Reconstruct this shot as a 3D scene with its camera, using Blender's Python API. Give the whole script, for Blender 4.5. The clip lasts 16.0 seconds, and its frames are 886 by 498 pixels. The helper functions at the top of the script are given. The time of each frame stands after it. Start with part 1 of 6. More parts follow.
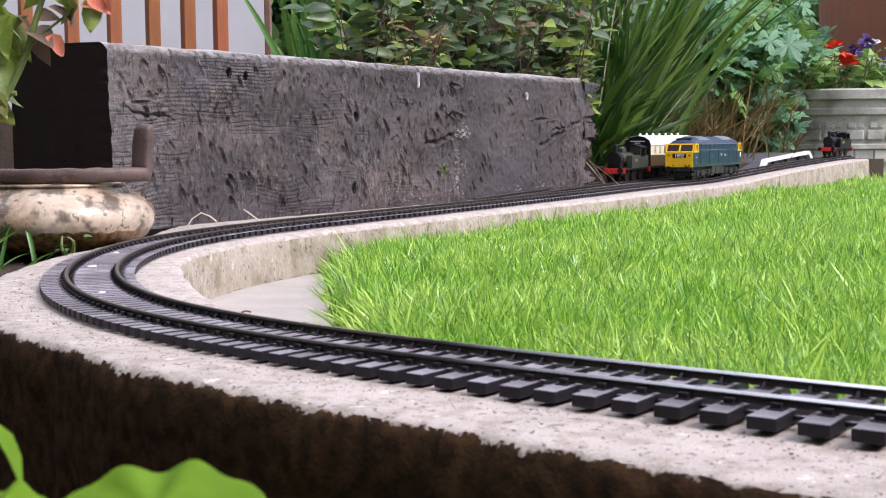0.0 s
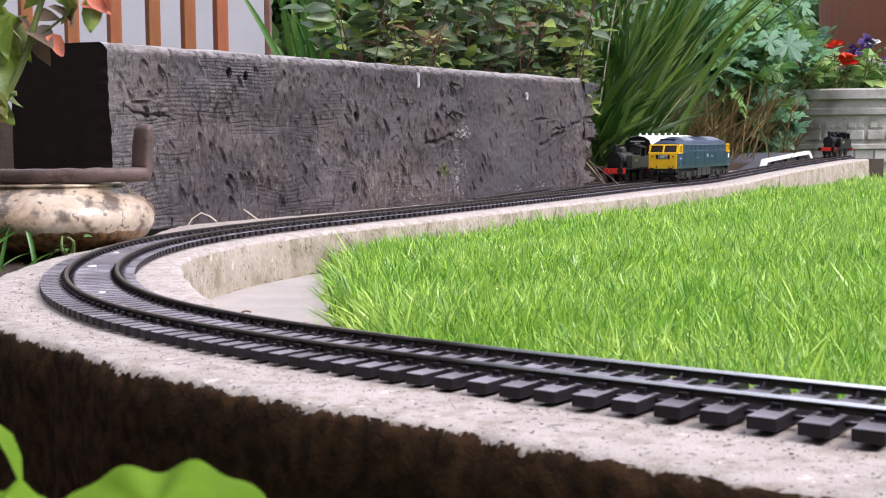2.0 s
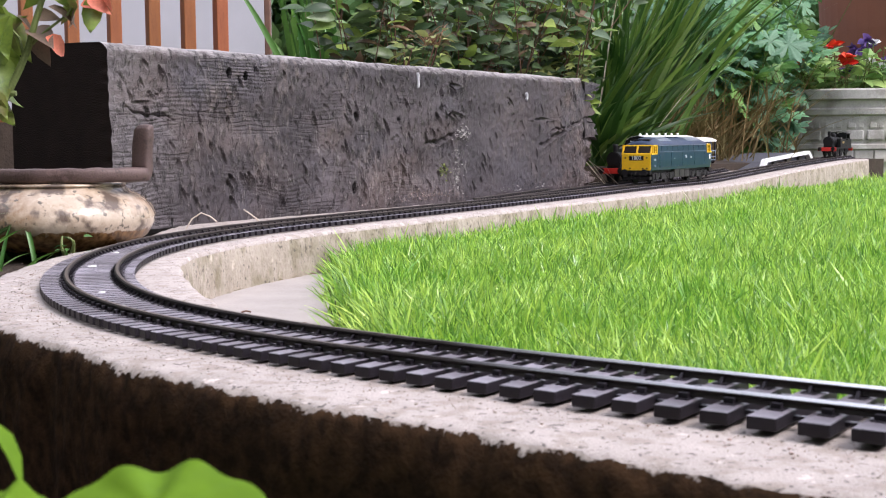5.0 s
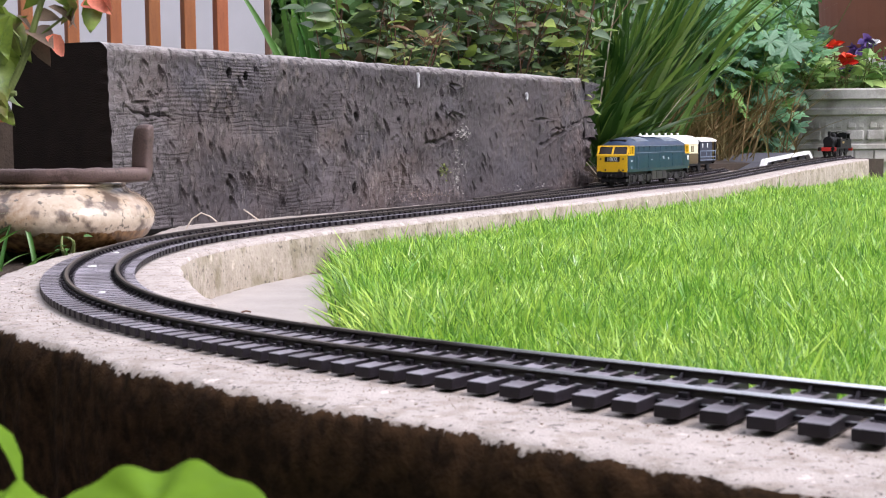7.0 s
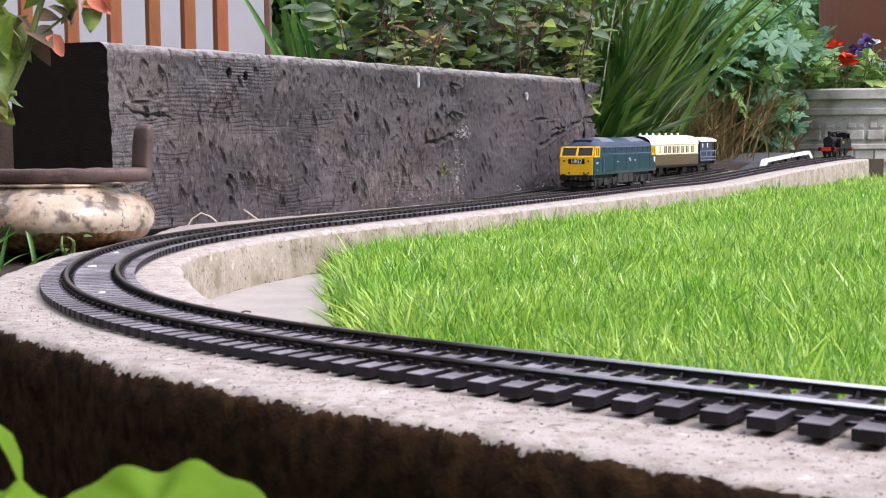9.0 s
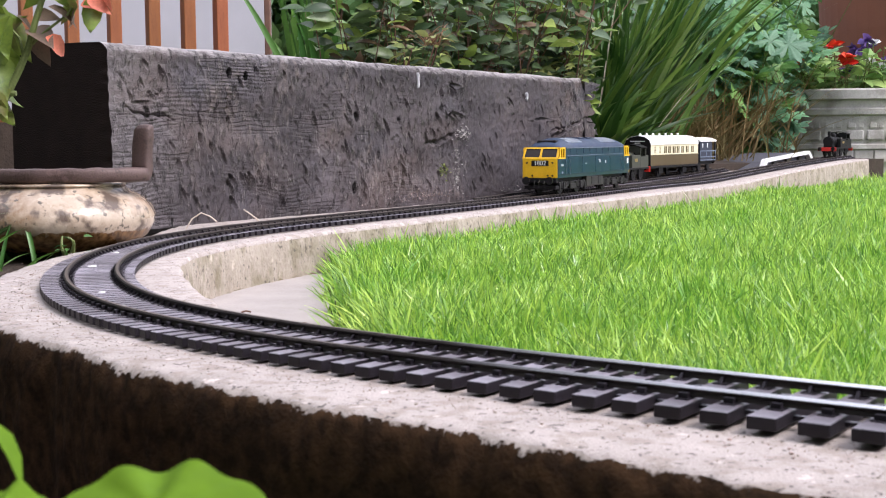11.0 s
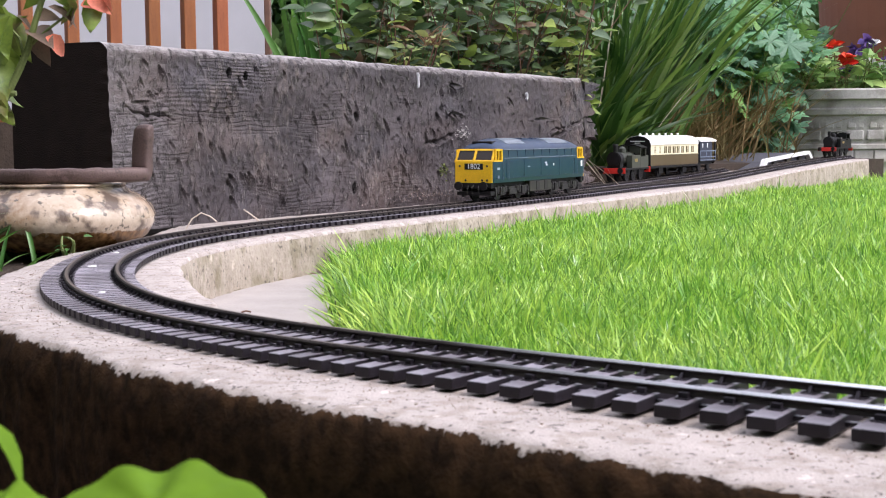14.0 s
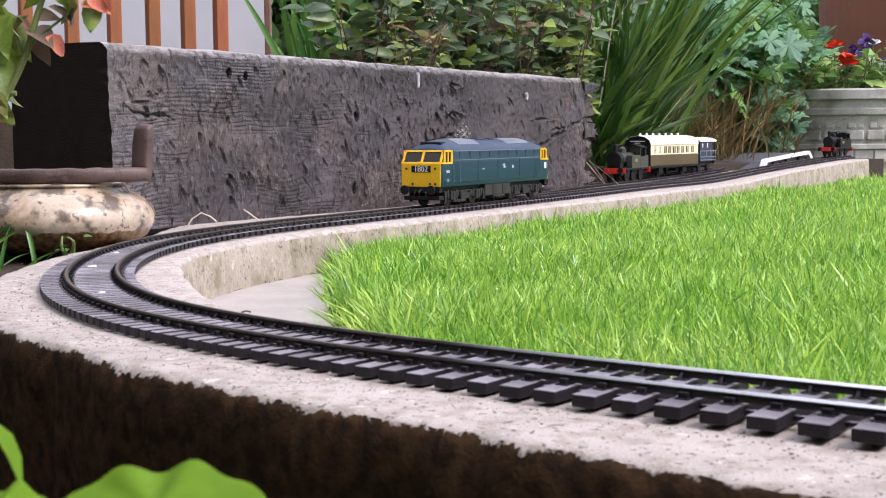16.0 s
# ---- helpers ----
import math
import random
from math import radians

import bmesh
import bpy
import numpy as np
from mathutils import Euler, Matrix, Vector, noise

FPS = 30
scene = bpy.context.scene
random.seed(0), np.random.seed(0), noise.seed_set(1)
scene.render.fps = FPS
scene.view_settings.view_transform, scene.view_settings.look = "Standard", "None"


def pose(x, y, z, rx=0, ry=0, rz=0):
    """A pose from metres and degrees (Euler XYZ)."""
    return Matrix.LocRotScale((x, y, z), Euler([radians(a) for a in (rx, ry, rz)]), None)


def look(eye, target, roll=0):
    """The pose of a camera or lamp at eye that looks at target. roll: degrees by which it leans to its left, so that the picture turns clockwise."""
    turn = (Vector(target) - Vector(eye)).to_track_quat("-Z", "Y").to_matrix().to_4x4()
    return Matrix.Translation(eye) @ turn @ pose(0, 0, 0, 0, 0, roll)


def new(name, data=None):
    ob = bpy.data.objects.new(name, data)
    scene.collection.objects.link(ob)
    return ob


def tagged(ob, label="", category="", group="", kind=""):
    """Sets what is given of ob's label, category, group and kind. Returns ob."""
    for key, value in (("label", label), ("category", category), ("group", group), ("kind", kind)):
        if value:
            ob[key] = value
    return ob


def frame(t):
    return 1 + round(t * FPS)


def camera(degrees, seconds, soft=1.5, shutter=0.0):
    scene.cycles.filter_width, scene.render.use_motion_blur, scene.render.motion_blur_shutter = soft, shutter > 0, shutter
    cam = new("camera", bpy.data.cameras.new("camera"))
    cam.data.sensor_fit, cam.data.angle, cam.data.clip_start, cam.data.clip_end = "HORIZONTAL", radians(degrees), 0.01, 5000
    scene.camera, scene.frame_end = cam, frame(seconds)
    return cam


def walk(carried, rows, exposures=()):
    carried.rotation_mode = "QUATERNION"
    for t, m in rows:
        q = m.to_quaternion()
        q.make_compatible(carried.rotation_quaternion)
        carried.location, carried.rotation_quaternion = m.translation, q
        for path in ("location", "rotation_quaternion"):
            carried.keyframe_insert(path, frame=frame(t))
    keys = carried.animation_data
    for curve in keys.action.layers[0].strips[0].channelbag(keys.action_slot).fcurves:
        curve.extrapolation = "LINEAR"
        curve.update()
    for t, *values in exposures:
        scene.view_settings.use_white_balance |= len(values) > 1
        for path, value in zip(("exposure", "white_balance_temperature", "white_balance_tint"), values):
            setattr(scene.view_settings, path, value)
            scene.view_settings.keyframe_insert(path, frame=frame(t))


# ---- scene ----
cam = camera(37.65, 16.0, soft=1.1)
EYE = (0.0, 0.0, 0.0945)
VIEW = look(EYE, (0.0, 1.0, 0.0945 - 0.08522), -0.43)
cam.data.dof.use_dof = True
cam.data.dof.focus_distance = 1.75
cam.data.dof.aperture_fstop = 55.0

# ---- light ----
SUN_TURN, SUN_UP = radians(118), radians(50)
world = bpy.data.worlds.new("sky")
scene.world = world
world.use_nodes = True
wn = world.node_tree.nodes
sky = wn.new("ShaderNodeTexSky")
sky.sky_type, sky.sun_disc = "NISHITA", False
sky.sun_elevation, sky.sun_rotation = SUN_UP, SUN_TURN
sky.air_density, sky.dust_density, sky.ozone_density = 1.0, 4.0, 1.0
veil = wn.new("ShaderNodeHueSaturation")        # thin cloud takes most of the blue out of the sky
veil.inputs["Saturation"].default_value = 0.35
world.node_tree.links.new(sky.outputs[0], veil.inputs["Color"])
cloud = wn.new("ShaderNodeMix")
cloud.data_type = "RGBA"
cloud.inputs[0].default_value = 0.6
cloud.inputs[7].default_value = (5.6, 5.9, 6.4, 1)     # even white cloud over the whole sky
world.node_tree.links.new(veil.outputs[0], cloud.inputs[6])
world.node_tree.links.new(cloud.outputs[2], wn["Background"].inputs[0])
wn["Background"].inputs[1].default_value = 0.13
sun = new("sun", bpy.data.lights.new("sun", "SUN"))
sun.data.energy, sun.data.angle, sun.data.color = 1.3, radians(20), (1.0, 0.96, 0.9)
sun.matrix_world = look((math.sin(SUN_TURN) * math.cos(SUN_UP) * 9, math.cos(SUN_TURN) * math.cos(SUN_UP) * 9, math.sin(SUN_UP) * 9), (0, 0, 0))

walk(cam, [(0.0, VIEW), (16.0, VIEW)], exposures=[(0.0, 1.22, 6220, 19), (16.0, 1.22, 6220, 19)])


# ---- materials ----
def mat(name, col, rough=0.7, metal=0.0, dark=None, scale=60.0, amount=0.5, bump=0.2, fine=600.0, spec=0.4,
        island=0.0, random_object=0.0, stretch=(1, 1, 1), stain=None, stain_scale=14.0, stain_amount=0.0, glow_through=0.0, speck=0.0, speck_scale=700.0, crust=None, bump_d=0.002):
    """A surface with grain at two scales, stains of their own, and relief."""
    m = bpy.data.materials.new(name)
    m.use_nodes = True
    nt = m.node_tree
    N, Lk = nt.nodes, nt.links
    b = N["Principled BSDF"]
    b.inputs["Metallic"].default_value = metal
    b.inputs["Specular IOR Level"].default_value = spec
    tc = N.new("ShaderNodeTexCoord")
    mp = N.new("ShaderNodeMapping")
    mp.inputs["Scale"].default_value = stretch
    Lk.new(tc.outputs["Object"], mp.inputs[0])

    def ns(sc, detail=5):
        t = N.new("ShaderNodeTexNoise")
        t.inputs["Scale"].default_value, t.inputs["Detail"].default_value = sc, detail
        Lk.new(mp.outputs[0], t.inputs["Vector"])
        return t.outputs["Fac"]

    def mix(fac, a, c):
        x = N.new("ShaderNodeMix")
        x.data_type = "RGBA"
        for sock, v in ((x.inputs[0], fac), (x.inputs[6], a), (x.inputs[7], c)):
            if hasattr(v, "links"):
                Lk.new(v, sock)
            else:
                sock.default_value = v if isinstance(v, float) else (*v, 1)
        return x.outputs[2]

    def ramp(v, lo, hi):
        r = N.new("ShaderNodeMapRange")
        r.inputs[1].default_value, r.inputs[2].default_value = lo, hi
        Lk.new(v, r.inputs[0])
        return r.outputs[0]

    dark = dark or tuple(c * (1 - amount) for c in col)
    big = ns(scale)
    small = ns(fine, 3)
    c = mix(ramp(big, 0.3, 0.7), dark, col)
    c = mix(ramp(small, 0.35, 0.75), c, mix(0.5, c, tuple(min(1, k * 1.25) for k in col)))
    if stain_amount:
        sm = N.new("ShaderNodeMath")
        sm.operation = "MULTIPLY"
        sm.inputs[1].default_value = stain_amount
        Lk.new(ramp(ns(stain_scale, 6), 0.5, 0.62), sm.inputs[0])
        c = mix(sm.outputs[0], c, stain)
    if speck:
        c = mix(ramp(ns(speck_scale, 2), 0.62, 0.68), c, mix(speck, c, tuple(0.25 * k for k in col)))
        c = mix(ramp(ns(speck_scale * 0.31, 3), 0.66, 0.72), c, mix(speck, c, tuple(min(0.9, 1.5 * k) for k in col)))
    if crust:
        # another colour below a ragged line in height
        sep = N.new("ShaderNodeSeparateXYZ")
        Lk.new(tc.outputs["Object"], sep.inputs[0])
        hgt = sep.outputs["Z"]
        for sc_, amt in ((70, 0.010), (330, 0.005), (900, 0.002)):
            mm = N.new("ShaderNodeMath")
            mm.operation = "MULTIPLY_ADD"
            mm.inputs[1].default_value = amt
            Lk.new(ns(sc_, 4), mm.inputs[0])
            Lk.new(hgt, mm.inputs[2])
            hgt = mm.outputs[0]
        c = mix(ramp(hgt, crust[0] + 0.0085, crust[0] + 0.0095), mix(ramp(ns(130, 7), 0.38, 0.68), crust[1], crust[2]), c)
    if island or random_object:
        gi = N.new("ShaderNodeNewGeometry" if island else "ShaderNodeObjectInfo")
        hs = N.new("ShaderNodeHueSaturation")
        out = gi.outputs["Random Per Island" if island else "Random"]
        amt = island or random_object
        r = N.new("ShaderNodeMapRange")
        r.inputs[3].default_value, r.inputs[4].default_value = 1 - amt, 1 + amt
        Lk.new(out, r.inputs[0])
        Lk.new(r.outputs[0], hs.inputs["Value"])
        r2 = N.new("ShaderNodeMapRange")
        r2.inputs[3].default_value, r2.inputs[4].default_value = 0.5 + amt * 0.06, 0.5 - amt * 0.06
        Lk.new(out, r2.inputs[0])
        Lk.new(r2.outputs[0], hs.inputs["Hue"])
        Lk.new(c, hs.inputs["Color"])
        c = hs.outputs[0]
    Lk.new(c, b.inputs["Base Color"])
    rr = N.new("ShaderNodeMapRange")
    rr.inputs[3].default_value, rr.inputs[4].default_value = max(0.03, rough - 0.12), min(1, rough + 0.12)
    Lk.new(big, rr.inputs[0])
    Lk.new(rr.outputs[0], b.inputs["Roughness"])
    if bump:
        bp = N.new("ShaderNodeBump")
        bp.inputs["Strength"].default_value, bp.inputs["Distance"].default_value = bump, bump_d
        Lk.new(mix(0.5, big, small), bp.inputs["Height"])
        Lk.new(bp.outputs[0], b.inputs["Normal"])
    if glow_through:
        tr = N.new("ShaderNodeBsdfTranslucent")
        Lk.new(c, tr.inputs[0])
        ms = N.new("ShaderNodeMixShader")
        ms.inputs[0].default_value = glow_through
        Lk.new(b.outputs[0], ms.inputs[1])
        Lk.new(tr.outputs[0], ms.inputs[2])
        Lk.new(ms.outputs[0], N["Material Output"].inputs[0])
    return m


M = {
    "concrete": mat("concrete", (0.45, 0.395, 0.37), 0.9, dark=(0.33, 0.285, 0.26), scale=28, bump=0.5, fine=900, stain=(0.25, 0.20, 0.16), stain_scale=95, stain_amount=0.5, speck=0.9, speck_scale=360),
    "kerb_face": mat("kerb_face", (0.40, 0.345, 0.29), 0.95, dark=(0.27, 0.225, 0.175), scale=30, bump=1.0, bump_d=0.004, fine=300, stain=(0.13, 0.115, 0.045), stain_scale=46, stain_amount=0.45, stretch=(1, 1, 0.75), speck=0.8, speck_scale=210, crust=(-0.044, (0.10, 0.08, 0.035), (0.26, 0.21, 0.12))),
    # pale concrete at the rim, dark brown below a ragged line
    "outer_face": mat("outer_face", (0.43, 0.38, 0.35), 1.0, dark=(0.30, 0.255, 0.225), scale=40, bump=0.45, fine=500, spec=0.1, crust=(-0.0044, (0.023, 0.013, 0.0075), (0.062, 0.033, 0.016))),
    "paving": mat("paving", (0.38, 0.34, 0.32), 0.9, dark=(0.29, 0.26, 0.24), scale=25, bump=0.3, fine=600),
    "soil": mat("soil", (0.05, 0.035, 0.025), 1.0, scale=60, bump=1.0, fine=250),
    "thatch": mat("thatch", (0.06, 0.085, 0.02), 1.0, dark=(0.03, 0.032, 0.014), scale=90, bump=1.0, fine=400),
    "grass": mat("grass", (0.34, 0.53, 0.10), 0.32, dark=(0.19, 0.43, 0.04), scale=8, bump=0, fine=90, island=0.5, glow_through=0.35, spec=0.65),
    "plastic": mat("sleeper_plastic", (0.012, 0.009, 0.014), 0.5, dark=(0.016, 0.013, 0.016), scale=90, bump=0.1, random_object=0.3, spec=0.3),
    # same black plastic; the sky's sheen on the tops is put into this paler colour
    "plastic_top": mat("sleeper_top_sheen", (0.25, 0.225, 0.26), 0.42, dark=(0.105, 0.093, 0.11), scale=110, bump=0.15, random_object=0.45, spec=1.0),
    "rail_side": mat("rail_side", (0.018, 0.014, 0.013), 0.75, 0.0, dark=(0.034, 0.025, 0.02), scale=60, bump=0.1),
    "rail_top": mat("rail_top", (0.9, 0.9, 0.93), 0.45, 1.0, amount=0.3, scale=40, bump=0),
    "rail_semi": mat("rail_semi", (0.45, 0.42, 0.4), 0.38, 1.0, amount=0.5, scale=90, bump=0.1),
    "rail_dull": mat("rail_dull", (0.20, 0.16, 0.13), 0.5, 0.9, amount=0.4, scale=60, bump=0.1),
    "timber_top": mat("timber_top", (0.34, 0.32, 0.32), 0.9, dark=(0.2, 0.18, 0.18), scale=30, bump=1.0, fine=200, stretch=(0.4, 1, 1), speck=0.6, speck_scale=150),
    # near sawn end: dark wood, with the shade of this side put into the colour
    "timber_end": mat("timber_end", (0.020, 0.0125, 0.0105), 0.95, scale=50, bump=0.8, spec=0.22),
    "glaze": mat("glaze", (0.52, 0.43, 0.34), 0.25, dark=(0.22, 0.11, 0.04), scale=15, bump=0.5, fine=150, spec=0.6, crust=(0.021, (0.10, 0.05, 0.02), (0.36, 0.20, 0.085)), stain=(0.13, 0.095, 0.075), stain_scale=52, stain_amount=1.0, speck=0.95, speck_scale=130),
    "rust": mat("rust", (0.13, 0.085, 0.078), 0.5, 0.15, dark=(0.055, 0.034, 0.03), scale=30, bump=0.4, speck=0.5, speck_scale=160),
    "fence": mat("fence_stain", (0.33, 0.115, 0.038), 0.7, dark=(0.17, 0.058, 0.024), scale=16, bump=0.3, stretch=(4, 4, 0.5), random_object=0.15),
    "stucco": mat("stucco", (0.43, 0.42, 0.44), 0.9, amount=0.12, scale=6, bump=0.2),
    "leaf": mat("leaf", (0.13, 0.23, 0.075), 0.38, dark=(0.085, 0.17, 0.06), scale=20, bump=0.1, fine=200, island=0.45, glow_through=0.22, spec=0.5),
    "leaf_single": mat("leaf_single", (0.12, 0.185, 0.075), 0.36, dark=(0.07, 0.12, 0.05), scale=20, bump=0.1, fine=200, random_object=0.45, glow_through=0.22, spec=0.5),
    "leaf_deep": mat("leaf_deep", (0.06, 0.105, 0.04), 0.4, dark=(0.04, 0.075, 0.03), scale=20, bump=0.1, fine=200, random_object=0.4, glow_through=0.15, spec=0.45),
    "leaf_lime": mat("leaf_lime", (0.24, 0.34, 0.07), 0.42, dark=(0.17, 0.26, 0.05), scale=20, bump=0.1, fine=200, random_object=0.35, glow_through=0.3, spec=0.4),
    "leaf_grey": mat("leaf_grey", (0.19, 0.26, 0.16), 0.4, dark=(0.12, 0.18, 0.10), scale=20, bump=0.1, fine=200, random_object=0.3, glow_through=0.2, spec=0.5),
    "leaf_russet": mat("leaf_russet", (0.15, 0.105, 0.05), 0.5, dark=(0.10, 0.06, 0.035), scale=20, bump=0.1, fine=200, random_object=0.4, glow_through=0.2),
    "sword": mat("sword", (0.10, 0.19, 0.035), 0.36, dark=(0.05, 0.115, 0.022), scale=10, bump=0.1, fine=150, random_object=0.6, glow_through=0.25, spec=0.5),
    "lobed_single": mat("lobed_single", (0.135, 0.285, 0.155), 0.5, dark=(0.075, 0.185, 0.09), scale=20, bump=0.15, fine=200, random_object=0.35, glow_through=0.25),
    "lobed_green": mat("lobed_green", (0.15, 0.31, 0.075), 0.5, dark=(0.09, 0.21, 0.05), scale=20, bump=0.15, fine=200, random_object=0.4, glow_through=0.3),
    "leaf_pale": mat("leaf_pale", (0.26, 0.32, 0.10), 0.45, dark=(0.2, 0.22, 0.08), scale=20, bump=0.1, fine=200, island=0.4, glow_through=0.25),
    "rose_leaf": mat("rose_leaf", (0.17, 0.24, 0.035), 0.4, dark=(0.08, 0.14, 0.03), scale=45, bump=0.2, fine=300, island=0.45, glow_through=0.25, stain=(0.13, 0.08, 0.035), stain_scale=40, stain_amount=0.6),
    "planter_leaf": mat("planter_leaf", (0.30, 0.46, 0.15), 0.45, dark=(0.2, 0.35, 0.1), scale=20, bump=0.1, fine=200, island=0.4, glow_through=0.3),
    "strap": mat("strap", (0.11, 0.25, 0.05), 0.36, dark=(0.07, 0.18, 0.035), scale=10, bump=0.1, fine=150, island=0.4, glow_through=0.25, spec=0.5),
    "lobed": mat("lobed", (0.18, 0.34, 0.17), 0.45, dark=(0.12, 0.26, 0.12), scale=20, bump=0.15, fine=200, island=0.35, glow_through=0.25),
    "bright_leaf": mat("bright_leaf", (0.16, 0.30, 0.016), 0.6, dark=(0.12, 0.24, 0.018), scale=30, bump=0.1, fine=200, island=0.15, glow_through=0.4, spec=0.12),
    "dry": mat("dry", (0.30, 0.225, 0.10), 0.9, dark=(0.15, 0.115, 0.05), scale=20, bump=0.1, island=0.4, glow_through=0.15),
    "spent": mat("spent", (0.48, 0.35, 0.20), 0.8, dark=(0.30, 0.10, 0.07), scale=60, bump=0.1, island=0.4, glow_through=0.2),
    "dead_leaf": mat("dead_leaf", (0.17, 0.12, 0.08), 0.6, dark=(0.09, 0.06, 0.045), scale=40, bump=0.2, island=0.3, glow_through=0.2),
    "stem": mat("stem", (0.17, 0.09, 0.06), 0.7, dark=(0.10, 0.05, 0.035), scale=40, bump=0.2),
    "stem_green": mat("stem_green", (0.16, 0.20, 0.06), 0.6, scale=40, bump=0.2),
    "red": mat("red_petal", (0.75, 0.03, 0.015), 0.6, amount=0.3, scale=60, bump=0.1, island=0.2, glow_through=0.2),
    "purple": mat("purple_petal", (0.10, 0.05, 0.22), 0.6, amount=0.4, scale=60, bump=0.1, island=0.3, glow_through=0.2),
    "white_petal": mat("white_petal", (0.8, 0.78, 0.82), 0.6, amount=0.1, scale=60, bump=0.1, island=0.1, glow_through=0.2),
    "pink": mat("pink_petal", (0.66, 0.20, 0.12), 0.6, amount=0.3, scale=60, bump=0.1, island=0.2, glow_through=0.2),
    "stone": mat("stone", (0.46, 0.435, 0.415), 0.9, dark=(0.31, 0.29, 0.275), scale=18, bump=0.6, fine=200, stain=(0.14, 0.12, 0.1), stain_scale=12, stain_amount=0.5),
    "terracotta": mat("terracotta", (0.20, 0.075, 0.04), 0.8, amount=0.3, scale=6, bump=0.2),
    "blue": mat("loco_blue", (0.003, 0.033, 0.058), 0.34, amount=0.25, scale=60, bump=0.03, spec=0.5),
    "roof_blue": mat("roof_blue", (0.016, 0.034, 0.078), 0.38, amount=0.3, scale=50, bump=0.03, spec=0.5),
    "roof_sheet": mat("roof_sheet", (0.36, 0.40, 0.46), 0.45, amount=0.25, scale=60, bump=0.05),
    "panel_grey": mat("panel_grey", (0.17, 0.21, 0.27), 0.5, amount=0.3, scale=60, bump=0.05),
    "yellow": mat("loco_yellow", (0.80, 0.46, 0.008), 0.4, amount=0.12, scale=60, bump=0.02, spec=0.5),
    "black": mat("black_metal", (0.010, 0.009, 0.010), 0.55, amount=0.4, scale=90, bump=0.1, spec=0.25),
    "frame_grey": mat("frame_grey", (0.016, 0.015, 0.015), 0.65, amount=0.4, scale=90, bump=0.15),
    "tank_grey": mat("tank_grey", (0.024, 0.023, 0.019), 0.6, amount=0.3, scale=60, bump=0.1),
    "glass": mat("dark_glass", (0.028, 0.02, 0.015), 0.12, amount=0.3, bump=0, spec=0.3),
    "white": mat("white_paint", (0.78, 0.78, 0.76), 0.5, amount=0.1, scale=60, bump=0.03),
    "roof_white": mat("roof_white", (0.85, 0.84, 0.80), 0.6, amount=0.08, scale=50, bump=0.03),
    "cream": mat("coach_cream", (0.74, 0.66, 0.47), 0.5, amount=0.12, scale=60, bump=0.02),
    "coach_pane": mat("coach_pane", (0.16, 0.13, 0.075), 0.15, amount=0.3, bump=0, spec=0.5),
    "brown": mat("coach_brown", (0.095, 0.066, 0.03), 0.4, amount=0.2, scale=60, bump=0.02),
    "navy": mat("van_navy", (0.025, 0.03, 0.055), 0.5, amount=0.3, scale=60, bump=0.05),
    "olive": mat("tank_green", (0.05, 0.054, 0.042), 0.38, amount=0.3, scale=60, bump=0.03, spec=0.6),
    "buffer_red": mat("buffer_red", (0.62, 0.03, 0.02), 0.5, amount=0.2, scale=60, bump=0.02),
    "brass": mat("brass", (0.55, 0.4, 0.15), 0.4, 0.8, amount=0.2, bump=0),
    "roof_felt": mat("roof_felt", (0.075, 0.075, 0.09), 0.8, amount=0.25, scale=20, bump=0.3),
    "grit": mat("grit", (0.30, 0.24, 0.19), 0.95, dark=(0.15, 0.11, 0.085), scale=50, bump=0, island=0.6),
    "pale_crust": mat("pale_crust", (0.40, 0.38, 0.36), 0.9, amount=0.3, scale=60, bump=0.1, island=0.4),
    "pink_crust": mat("pink_crust", (0.27, 0.215, 0.20), 0.9, amount=0.3, scale=60, bump=0.1, island=0.4),
    "straw": mat("straw", (0.7, 0.6, 0.5), 0.8, amount=0.3, scale=60, bump=0.1),
}



